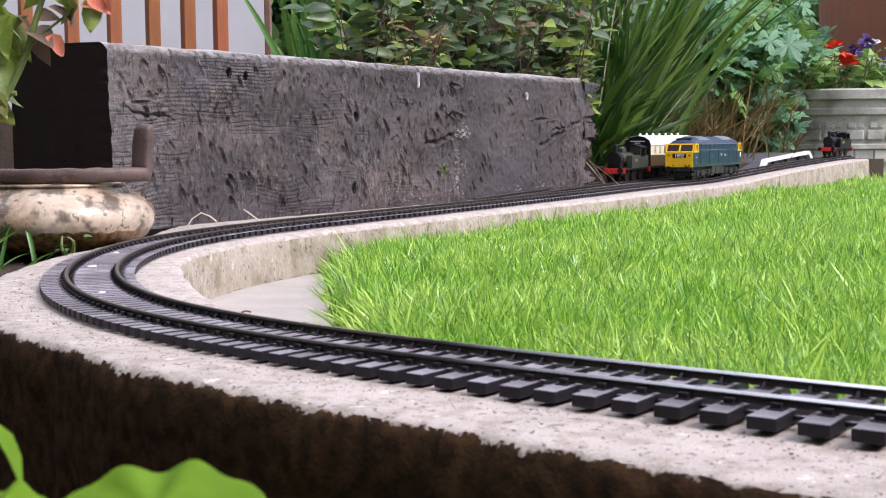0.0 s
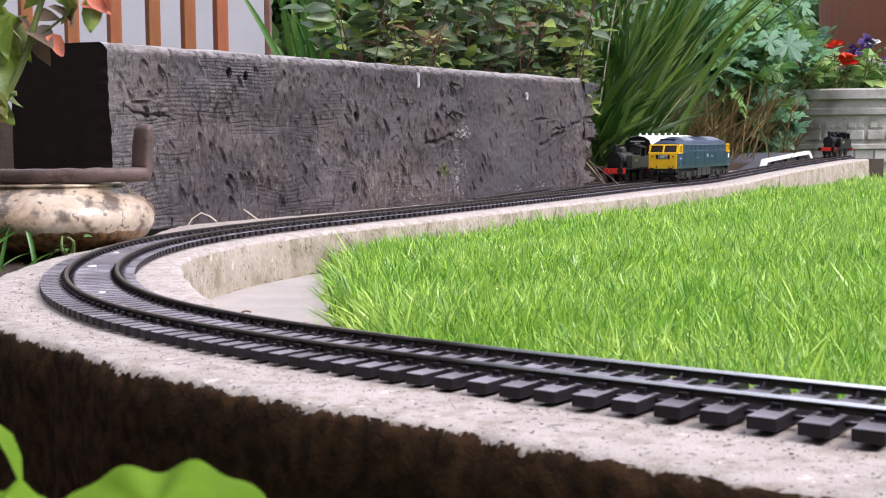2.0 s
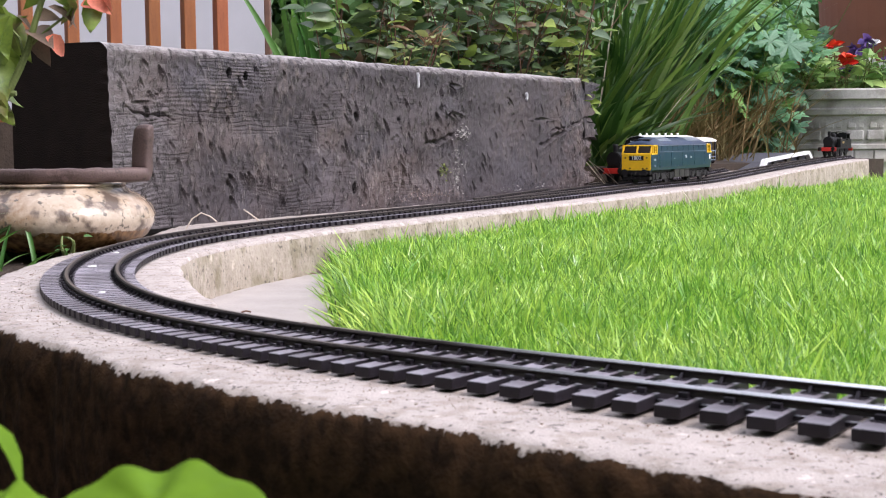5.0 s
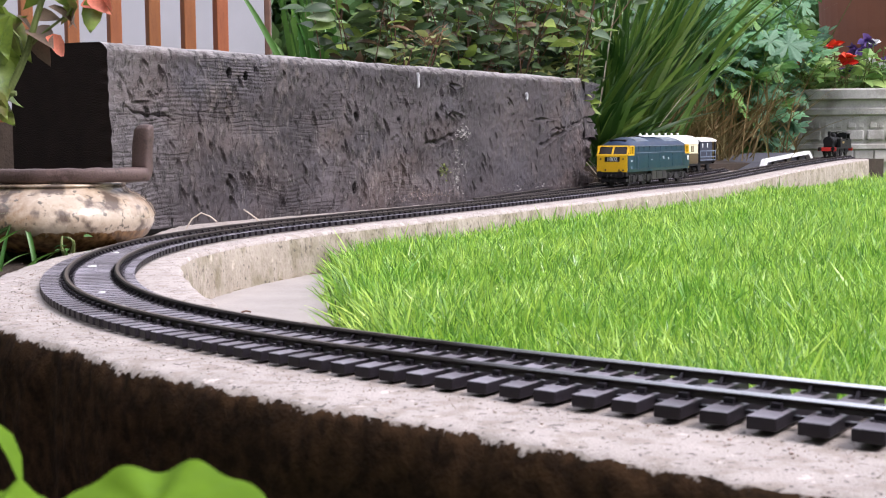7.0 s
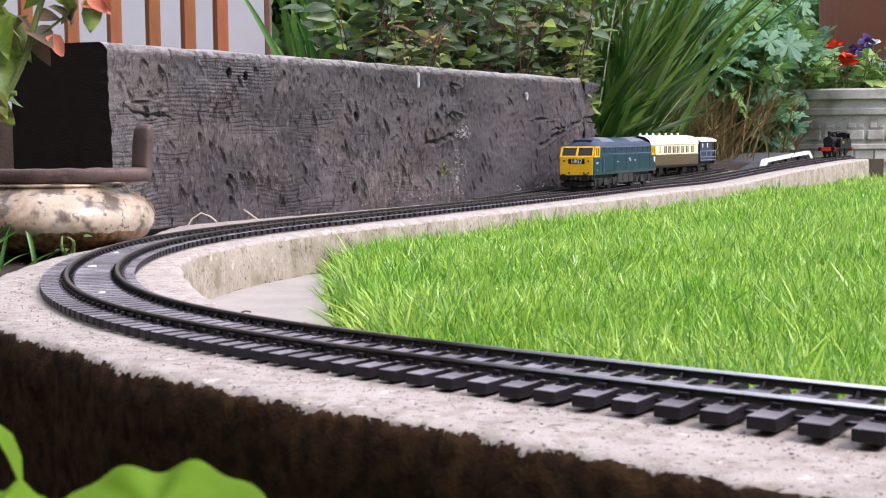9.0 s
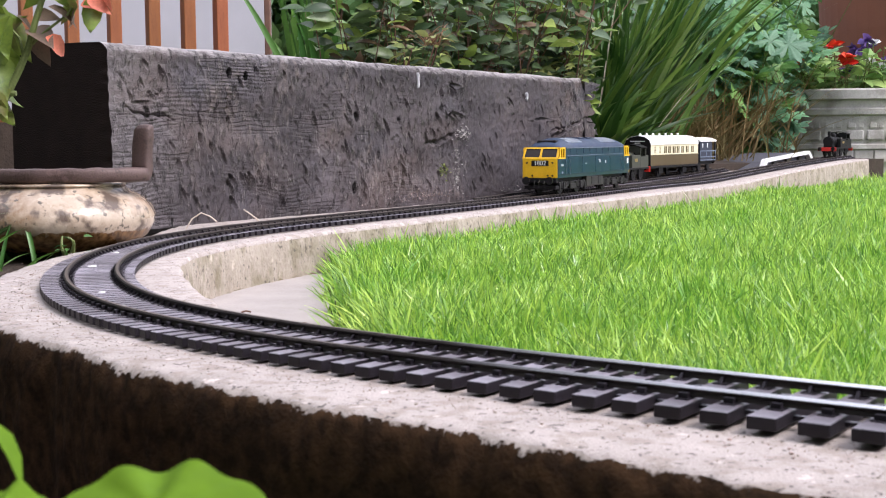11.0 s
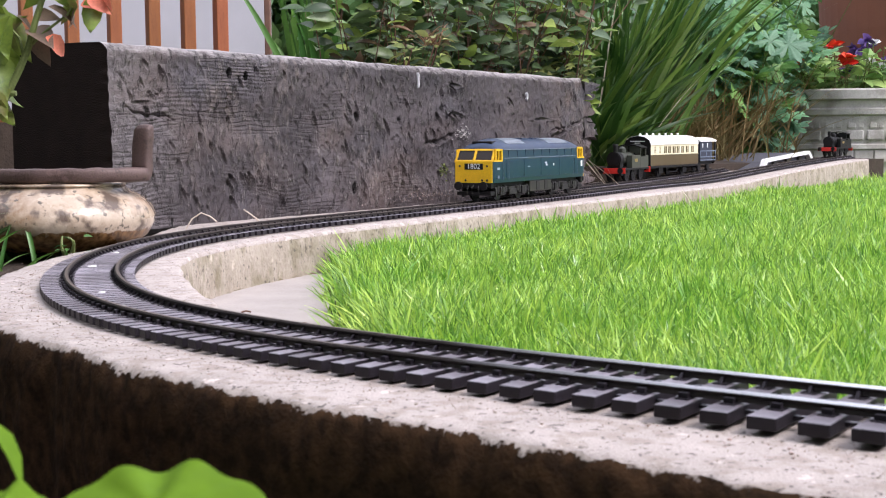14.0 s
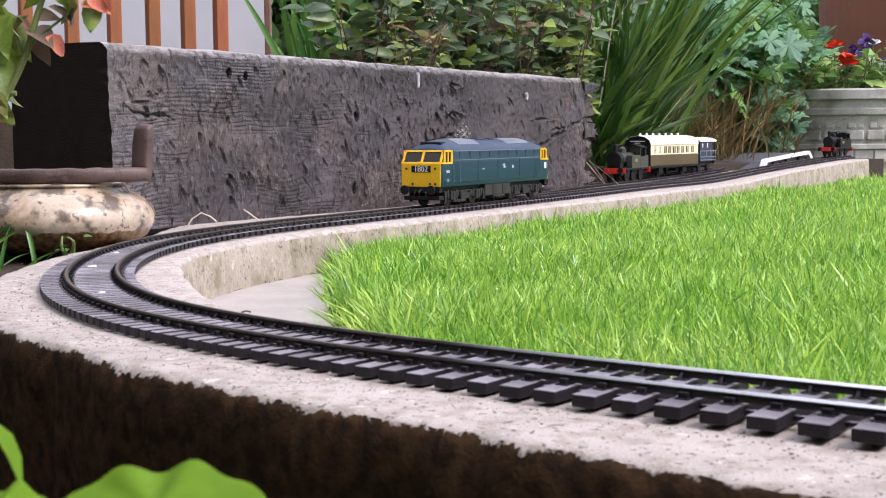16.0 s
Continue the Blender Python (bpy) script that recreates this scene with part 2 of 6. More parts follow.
def timber_material():
    """Weathered softwood: growth rings in patches, adze slits, pale scuffs and dark worn flats."""
    m = bpy.data.materials.new("timber")
    m.use_nodes = True
    N, Lk = m.node_tree.nodes, m.node_tree.links
    b = N["Principled BSDF"]
    b.inputs["Roughness"].default_value = 0.72
    b.inputs["Specular IOR Level"].default_value = 0.3
    tc = N.new("ShaderNodeTexCoord")

    def ns(scale, detail=4, at=(0, 0, 0), rough=0.55, turn=0.0):
        mp = N.new("ShaderNodeMapping")
        mp.inputs["Scale"].default_value, mp.inputs["Location"].default_value, mp.inputs["Rotation"].default_value = scale, at, (0, turn, 0)
        Lk.new(tc.outputs["Object"], mp.inputs[0])
        t = N.new("ShaderNodeTexNoise")
        t.inputs["Scale"].default_value, t.inputs["Detail"].default_value, t.inputs["Roughness"].default_value = 1.0, detail, rough
        Lk.new(mp.outputs[0], t.inputs["Vector"])
        return t.outputs["Fac"]

    def ramp(v, lo, hi, a=0.0, c=1.0):
        r = N.new("ShaderNodeMapRange")
        for i, k in enumerate((lo, hi, a, c)):
            r.inputs[i + 1].default_value = k
        Lk.new(v, r.inputs[0])
        return r.outputs[0]

    def op(kind, a, c):
        x = N.new("ShaderNodeMath")
        x.operation = kind
        for sock, v in zip(x.inputs, (a, c)):
            if isinstance(v, float):
                sock.default_value = v
            else:
                Lk.new(v, sock)
        return x.outputs[0]

    def mix(fac, a, c):
        x = N.new("ShaderNodeMix")
        x.data_type = "RGBA"
        Lk.new(fac, x.inputs[0])
        for sock, v in ((x.inputs[6], a), (x.inputs[7], c)):
            if isinstance(v, tuple):
                sock.default_value = (*v, 1)
            else:
                Lk.new(v, sock)
        return x.outputs[2]

    mp = N.new("ShaderNodeMapping")
    mp.inputs["Scale"].default_value = (0.22, 0.6, 1)
    Lk.new(tc.outputs["Object"], mp.inputs[0])
    wave = N.new("ShaderNodeTexWave")
    wave.wave_type, wave.bands_direction = "BANDS", "Z"
    for k, v in (("Scale", 56.0), ("Distortion", 16.0), ("Detail", 3.0), ("Detail Scale", 0.6)):
        wave.inputs[k].default_value = v
    Lk.new(mp.outputs[0], wave.inputs["Vector"])
    sep = N.new("ShaderNodeSeparateXYZ")
    Lk.new(tc.outputs["Object"], sep.inputs[0])
    along, high = sep.outputs["X"], sep.outputs["Z"]
    patch = op("MULTIPLY", ramp(ns((8, 8, 22), 3, (4, 0, 1)), 0.53, 0.64), ramp(along, 0.35, 0.7, 1.0, 0.05))
    rings = op("MULTIPLY", ramp(wave.outputs["Fac"], 0.55, 0.9), patch)
    slit = ramp(ns((150, 60, 50), 5, (1, 0, 2), 0.6, 0.25), 0.68, 0.75)
    tear = ramp(ns((62, 40, 26), 4, (7, 0, 3), 0.65, 0.5), 0.64, 0.71)
    scuff = ramp(ns((130, 50, 42), 5, (2, 5, 8), 0.7, 0.3), 0.55, 0.68)
    tone = ramp(ns((9, 9, 13), 4, (3, 3, 0)), 0.35, 0.68)
    worn = ramp(ns((4.5, 4, 9), 2, (8, 1, 5)), 0.52, 0.64)
    fine = ns((320, 300, 520), 3)
    c = mix(tone, (0.030, 0.024, 0.027), (0.115, 0.096, 0.101))
    # brown heart wood and blue-grey weathering, each in its own cloud
    c = mix(op("MULTIPLY", ramp(ns((5, 5, 8), 4, (9, 4, 2)), 0.5, 0.66), 0.55), c, (0.105, 0.072, 0.062))
    c = mix(op("MULTIPLY", ramp(ns((6, 6, 9), 4, (2, 8, 7)), 0.52, 0.68), 0.5), c, (0.082, 0.080, 0.100))
    c = mix(op("MULTIPLY", worn, 0.75), c, (0.042, 0.036, 0.041))
    c = mix(op("MULTIPLY", rings, 0.4), c, (0.045, 0.039, 0.041))
    where = ramp(ns((7, 7, 10), 3, (5, 2, 6)), 0.42, 0.6, 0.15, 1.0)
    c = mix(op("MULTIPLY", op("MULTIPLY", scuff, where), 0.9), c, (0.33, 0.295, 0.285))
    # raw brown scrapes and grey splinters in loose groups
    scrape = op("MULTIPLY", ramp(ns((9, 9, 6), 3, (1, 7, 4)), 0.52, 0.62), ramp(ns((75, 60, 42), 5, (6, 1, 9), 0.65, 0.5), 0.48, 0.6))
    c = mix(op("MULTIPLY", scrape, 0.55), c, (0.22, 0.18, 0.165))
    c = mix(op("MULTIPLY", ramp(fine, 0.4, 0.7), 0.35), c, (0.06, 0.053, 0.056))
    # pale chipped fibres down the sawn end and along the upper arris, its sky light painted in
    smooth = op("MULTIPLY", ramp(along, 0.68, 0.76), ramp(along, 1.08, 0.98))
    c = mix(op("MULTIPLY", smooth, 0.6), c, (0.054, 0.046, 0.051))
    raw = op("MULTIPLY", ramp(along, 0.96, 1.05), ramp(ns((14, 14, 20), 4, (4, 4, 4)), 0.46, 0.58))
    c = mix(op("MULTIPLY", raw, 0.4), c, (0.15, 0.105, 0.095))
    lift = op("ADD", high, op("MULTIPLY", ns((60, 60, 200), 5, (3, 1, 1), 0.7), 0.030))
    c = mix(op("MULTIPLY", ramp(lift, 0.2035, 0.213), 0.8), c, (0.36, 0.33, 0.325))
    side = op("ADD", along, op("MULTIPLY", ns((50, 60, 160), 5, (1, 2, 6), 0.7), 0.30))
    c = mix(op("MULTIPLY", ramp(side, 0.26, 0.12, 0.0, 0.5), 1.0), c, (0.22, 0.20, 0.20))
    # torn pale fibres, standing up off the face
    keep = op("MAXIMUM", ramp(along, 0.78, 0.70), ramp(along, 1.0, 1.06))
    fibre = op("MULTIPLY", ramp(ns((120, 60, 45), 6, (3.3, 1, 6), 0.72, 0.35), 0.545, 0.64), op("MULTIPLY", keep, ramp(ns((10, 10, 14), 3, (6, 3, 1)), 0.40, 0.56, 0.25, 1.0)))
    c = mix(op("MULTIPLY", fibre, 0.62), c, (0.27, 0.24, 0.235))
    # hollows among the fibres, lowered and with their shade put into the colour
    hollow = op("MULTIPLY", ramp(ns((140, 60, 60), 6, (8.1, 4, 2), 0.72, 0.35), 0.56, 0.66), keep)
    c = mix(op("MULTIPLY", hollow, 0.7), c, (0.022, 0.018, 0.019))
    # slits and tears, their inner shade painted dark too
    dark = op("MAXIMUM", slit, tear)
    c = mix(op("MULTIPLY", dark, 0.85), c, (0.018, 0.015, 0.015))
    Lk.new(c, b.inputs["Base Color"])
    h = op("SUBTRACT", op("SUBTRACT", op("ADD", op("ADD", op("MULTIPLY", fine, 0.25), op("SUBTRACT", op("MULTIPLY", fibre, 0.6), op("MULTIPLY", hollow, 0.5))), op("MULTIPLY", scuff, 0.3)), op("MULTIPLY", rings, 0.35)), dark)
    bp = N.new("ShaderNodeBump")
    bp.inputs["Strength"].default_value, bp.inputs["Distance"].default_value = 1.0, 0.004
    Lk.new(h, bp.inputs["Height"])
    Lk.new(bp.outputs[0], b.inputs["Normal"])
    return m


M["timber"] = timber_material()


def rail_glint():
    """The rail head: the sky's glint painted bright towards +x, dull and brown beyond."""
    m = M["rail_top"]
    N, Lk = m.node_tree.nodes, m.node_tree.links
    b = N["Principled BSDF"]
    tc, sep, r = N.new("ShaderNodeTexCoord"), N.new("ShaderNodeSeparateXYZ"), N.new("ShaderNodeMapRange")
    r.inputs[1].default_value, r.inputs[2].default_value = 0.0, 0.15
    Lk.new(tc.outputs["Object"], sep.inputs[0])
    Lk.new(sep.outputs["X"], r.inputs[0])
    x = N.new("ShaderNodeMix")
    x.data_type = "RGBA"
    x.inputs[6].default_value = (0.035, 0.028, 0.024, 1)
    old = b.inputs["Base Color"].links[0].from_socket
    Lk.new(r.outputs[0], x.inputs[0])
    Lk.new(old, x.inputs[7])
    Lk.new(x.outputs[2], b.inputs["Base Color"])


rail_glint()


# ---- mesh helpers ----
def mesh_object(name, verts, faces, material, parent=None, label="", smooth=False, slots=None):
    me = bpy.data.meshes.new(name)
    me.from_pydata([tuple(v) for v in verts], [], [tuple(int(i) for i in f) for f in faces])
    for m in (material if isinstance(material, (list, tuple)) else [material]):
        me.materials.append(M[m])
    if slots is not None:
        me.polygons.foreach_set("material_index", np.array(slots, dtype=np.int32))
    if smooth:
        me.polygons.foreach_set("use_smooth", np.ones(len(me.polygons), dtype=bool))
    ob = new(name, me)
    if parent:
        ob.parent = parent
    if label:
        tagged(ob, label)
    return ob


def part(name, bm, material, parent, label="", smooth=False):
    """Links a bmesh as one mesh object under a thing or under a part."""
    me = bpy.data.meshes.new(name)
    bmesh.ops.recalc_face_normals(bm, faces=bm.faces)
    bm.to_mesh(me)
    bm.free()
    me.materials.append(M[material])
    if smooth:
        me.polygons.foreach_set("use_smooth", np.ones(len(me.polygons), dtype=bool))
    ob = new(name, me)
    ob.parent = parent
    if label:
        tagged(ob, label)
    return ob


def box(bm, x0, x1, y0, y1, z0, z1, bevel=0.0):
    vs = bmesh.ops.create_cube(bm, size=1.0, matrix=Matrix.Translation(((x0 + x1) / 2, (y0 + y1) / 2, (z0 + z1) / 2)) @ Matrix.Diagonal((abs(x1 - x0), abs(y1 - y0), abs(z1 - z0), 1)))["verts"]
    if bevel:
        es = list({e for v in vs for e in v.link_edges})
        bmesh.ops.bevel(bm, geom=es, offset=bevel, segments=2, affect="EDGES", profile=0.5)
    return bm


def cyl(bm, a, b, r, r2=None, n=16):
    a, b = Vector(a), Vector(b)
    m = Matrix.Translation((a + b) / 2) @ (b - a).to_track_quat("Z", "Y").to_matrix().to_4x4()
    bmesh.ops.create_cone(bm, cap_ends=True, segments=n, radius1=r, radius2=r if r2 is None else r2, depth=(b - a).length, matrix=m)
    return bm


def BM():
    return bmesh.new()


def lathe(profile, n=48, wobble=0.0, centre=(0, 0, 0)):
    bm = BM()
    rings = []
    for k, (r, z) in enumerate(profile):
        ring = []
        for i in range(n):
            a = 2 * math.pi * i / n
            rr = r * (1 + wobble * noise.noise((math.cos(a) * 1.5, math.sin(a) * 1.5, z * 9)))
            ring.append(bm.verts.new((centre[0] + rr * math.cos(a), centre[1] + rr * math.sin(a), centre[2] + z)))
        rings.append(ring)
    for p, q in zip(rings, rings[1:]):
        for i in range(n):
            bm.faces.new((p[i], p[(i + 1) % n], q[(i + 1) % n], q[i]))
    bm.faces.new(rings[0])
    bm.faces.new(rings[-1])
    return bm


def prism(bm, outline, y0, y1):
    """An outline in x and z, drawn out along y."""
    a = [bm.verts.new((x, y0, z)) for x, z in outline]
    b = [bm.verts.new((x, y1, z)) for x, z in outline]
    bm.faces.new(a)
    bm.faces.new(b[::-1])
    for i in range(len(a)):
        j = (i + 1) % len(a)
        bm.faces.new((a[i], b[i], b[j], a[j]))
    return bm


def sections(bm, rows, cap=True):
    """Lofts rows of points into one skin."""
    rings = [[bm.verts.new(p) for p in row] for row in rows]
    for p, q in zip(rings, rings[1:]):
        for i in range(len(p) - 1):
            bm.faces.new((p[i], p[i + 1], q[i + 1], q[i]))
    if cap:
        bm.faces.new(rings[0])
        bm.faces.new(rings[-1])
    return bm


def tube(bm, pts, r, n=6, taper=1.0):
    pts = [Vector(p) for p in pts]
    rings = []
    for i, p in enumerate(pts):
        d = (pts[min(i + 1, len(pts) - 1)] - pts[max(i - 1, 0)]).normalized()
        q = d.to_track_quat("Z", "Y").to_matrix()
        rr = r * (1 + (taper - 1) * i / max(1, len(pts) - 1))
        rings.append([bm.verts.new(p + q @ Vector((rr * math.cos(2 * math.pi * k / n), rr * math.sin(2 * math.pi * k / n), 0))) for k in range(n)])
    for p, q in zip(rings, rings[1:]):
        for k in range(n):
            bm.faces.new((p[k], p[(k + 1) % n], q[(k + 1) % n], q[k]))
    bm.faces.new(rings[0])
    bm.faces.new(rings[-1])
    return bm


def empty(name, m=None):
    ob = new(name)
    if m is not None:
        ob.matrix_basis = m
    return ob


# ---- lines of the plan ----
def glide(pts, step=0.005, soften=12):
    """A smooth line through plan points, at even steps."""
    p = np.array(pts, float)
    seg = np.r_[0, np.cumsum(np.linalg.norm(np.diff(p, axis=0), axis=1))]
    s = np.arange(0, seg[-1], step)
    q = np.stack([np.interp(s, seg, p[:, k]) for k in range(2)], 1)
    for _ in range(soften):
        q[1:-1] = 0.25 * q[:-2] + 0.5 * q[1:-1] + 0.25 * q[2:]
    for _ in range(soften):
        w = int(0.045 / step)
        pad = np.r_[2 * q[0] - q[w:0:-1], q, 2 * q[-1] - q[-2:-w - 2:-1]]
        ker = np.ones(2 * w + 1) / (2 * w + 1)
        q = np.stack([np.convolve(pad[:, k], ker, "valid") for k in range(2)], 1)
    seg = np.r_[0, np.cumsum(np.linalg.norm(np.diff(q, axis=0), axis=1))]
    s = np.arange(0, seg[-1], step)
    return np.stack([np.interp(s, seg, q[:, k]) for k in range(2)], 1)


def normals(q):
    d = np.gradient(q, axis=0)
    d /= np.linalg.norm(d, axis=1)[:, None]
    return np.stack([d[:, 1], -d[:, 0]], 1), d      # right-hand side of the way, and the way


def rise(y):
    u = np.clip((np.asarray(y, float) - 2.6) / 0.95, 0, 1)
    return 0.033 * u * u * (3 - 2 * u)


GAUGE, RAIL_Z, STEP = 0.0325, 0.0085, 0.0025
OUTER_RAIL = [(0.40, 0.23), (0.30, 0.297), (0.215, 0.355), (0.13, 0.413), (0.063, 0.458), (-0.019, 0.516), (-0.07, 0.559), (-0.132, 0.617), (-0.188, 0.685), (-0.225, 0.757),
              (-0.256, 0.859), (-0.273, 0.941), (-0.281, 1.013), (-0.280, 1.096), (-0.271, 1.165), (-0.258, 1.227), (-0.222, 1.321), (-0.165, 1.43), (-0.10, 1.545),
              (0.002, 1.725), (0.10, 1.905), (0.21, 2.115), (0.352, 2.40), (0.453, 2.56), (0.53, 2.70), (0.611, 2.85), (0.735, 3.04), (0.88, 3.23), (1.022, 3.435), (1.18, 3.68), (1.3, 3.9)]
outer = glide(OUTER_RAIL, STEP)
nr, wy = normals(outer)
CENTRE = outer + nr * GAUGE / 2
CN, CD = normals(CENTRE)
CS = np.r_[0, np.cumsum(np.linalg.norm(np.diff(CENTRE, axis=0), axis=1))]


def on_track(s, line=None):
    """Place and heading (the way towards the near end) of the line's point at arc s."""
    q, cs = line if line else (CENTRE, CS)
    p = np.array([np.interp(s, cs, q[:, k]) for k in range(2)])
    return p


def widths(edge):
    """How far an edge lies from the centre line, all along it."""
    e = np.array(edge)
    i = np.array([np.argmin(np.linalg.norm(CENTRE - p, axis=1)) for p in e])
    w = np.array([abs(np.dot(p - CENTRE[k], CN[k])) for p, k in zip(e, i)])
    o = np.argsort(i)
    return np.interp(np.arange(len(CENTRE)), i[o], w[o])


OUT_EDGE = [(0.25, 0.242), (0.115, 0.334), (0.066, 0.3706), (0.0374, 0.396), (0.004, 0.4225), (-0.0345, 0.452), (-0.0573, 0.4715), (-0.088, 0.502), (-0.12, 0.533), (-0.1501, 0.5655), (-0.19, 0.6175), (-0.2293, 0.6655), (-0.285, 0.75), (-0.312, 0.86),
            (-0.322, 0.939), (-0.325, 1.013), (-0.325, 1.087), (-0.316, 1.143), (-0.307, 1.204), (-0.30, 1.32), (-0.30, 1.45), (-0.26, 1.63), (-0.16, 1.86), (-0.02, 2.1), (0.25, 2.6), (0.45, 3.05), (0.7, 3.5), (0.95, 3.85)]
IN_EDGE = [(0.33, 0.325), (0.165, 0.458), (0.016, 0.562), (-0.09, 0.66), (-0.139, 0.782), (-0.171, 0.879), (-0.198, 0.98), (-0.206, 1.017), (-0.208, 1.094), (-0.195, 1.162), (-0.158, 1.273), (-0.11, 1.365),
           (-0.053, 1.448), (0.011, 1.54), (0.083, 1.65), (0.172, 1.822), (0.275, 1.994), (0.399, 2.22), (0.562, 2.504), (0.775, 2.91), (1.012, 3.26), (1.094, 3.38), (1.2, 3.55)]
WOUT, WIN = widths(OUT_EDGE), widths(IN_EDGE)
WIN = WIN - 0.024 * np.clip((CENTRE[:, 1] - 1.35) / 0.3, 0, 1) + 0.014 * np.clip((CENTRE[:, 1] - 2.6) / 0.6, 0, 1)
END = int(np.argmin(np.linalg.norm(CENTRE - np.array((1.08, 3.50)), axis=1)))


# ---- ground, kerb, lawn ----
def build_ground():
    bm = BM()
    bmesh.ops.create_grid(bm, x_segments=40, y_segments=40, size=150, matrix=Matrix.Translation((0, 100, -0.14)))
    me = bpy.data.meshes.new("ground")
    bm.to_mesh(me)
    bm.free()
    me.materials.append(M["soil"])
    tagged(new("ground", me), "dark bare garden soil under the beds", "ground", kind="structure")


def kerb_level(i):
    """The kerb's top under the track; it sags a little at the near end, where the track bridges it."""
    u = min(1.0, max(0.0, (0.50 - CS[i]) / 0.18))
    return float(rise(CENTRE[i, 1])) - 0.0010 - 0.0010 * u * u * (3 - 2 * u)


def build_kerb():
    verts, faces, slots = [], [], []
    cols = 21
    for i in range(END):
        c, n = CENTRE[i], CN[i]
        wo, wi = WOUT[i], WIN[i]
        z0 = kerb_level(i)
        fr = lambda sc, k: noise.noise((c[0] * sc, c[1] * sc, k))
        eo = wo + 0.0022 * fr(45, 1.3) + 0.0018 * fr(170, 7.7) + 0.0014 * fr(420, 2.2)
        ei = wi + 0.0018 * fr(60, 3.1) + 0.001 * fr(190, 5.2)
        ws = wo + 0.0022 * fr(45, 1.3)
        rough = lambda z: 0.0016 * noise.noise((c[0] * 60, c[1] * 60, z * 60)) + 0.0010 * noise.noise((c[0] * 170, c[1] * 170, z * 170))
        row = [(-ws - 0.004, -0.14 - z0)] + [(-ws - 0.003 + rough(z), z) for z in (-0.09, -0.07, -0.056, -0.045, -0.036, -0.028, -0.021)] + [(-ws - 0.002 + rough(-0.014), -0.014), (-eo - 0.0006 * fr(300, 5), -0.0055 - 0.0025 * fr(150, 6)), (-eo + 0.003 + 0.001 * fr(260, 8), -0.0016 - 0.0012 * fr(200, 3))]
        for k in range(6):
            u = -eo + 0.006 + (eo + ei - 0.01) * k / 5
            row.append((u, 0.0006 * noise.noise((c[0] * 60, c[1] * 60, u * 60)) - 0.0004))
        row += [(ei - 0.0012, -0.0012), (ei, -0.004), (ei + 0.001 + 0.0015 * fr(80, 2), -0.02), (ei + 0.002, -0.14 - z0)]
        for u, z in row:
            p = c + n * u
            verts.append((p[0], p[1], z + z0))
    for i in range(END - 1):
        for k in range(cols - 1):
            a = i * cols + k
            faces.append((a, a + cols, a + cols + 1, a + 1))
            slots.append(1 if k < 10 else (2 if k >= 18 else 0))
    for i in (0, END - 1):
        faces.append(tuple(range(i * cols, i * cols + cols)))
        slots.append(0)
    ob = mesh_object("kerb", verts, faces, ["concrete", "outer_face", "kerb_face"], smooth=True, slots=slots)
    tagged(ob, "weathered pale concrete garden kerb with a dark brown outer face", "kerb", kind="structure")


def inside(px, py, poly):
    r = np.zeros(len(px), bool)
    for (x0, y0), (x1, y1) in zip(poly, np.roll(poly, -1, axis=0)):
        c = (y0 > py) != (y1 > py)
        with np.errstate(divide="ignore", invalid="ignore"):
            r ^= c & (px < (x1 - x0) * (py - y0) / (y1 - y0) + x0)
    return r


LAWN_Z = -0.05
inner_line = CENTRE[:END] + CN[:END] * (WIN[:END, None] + 0.004)
LAWN = np.r_[inner_line[::16], [(1.3, 3.9), (5.0, 4.6), (5.0, 0.1), (0.4, 0.2)]]
LAWN_SIDE = [(-0.03, 0.55), (-0.085, 0.998), (-0.098, 1.1), (-0.116, 1.32), (-0.125, 1.42), (-0.13, 1.5), (-0.2, 1.6)]


def lawn_left(y):
    a = np.array(LAWN_SIDE)
    return np.interp(y, a[:, 1], a[:, 0]) + 0.006 * np.sin(np.asarray(y) * 60)


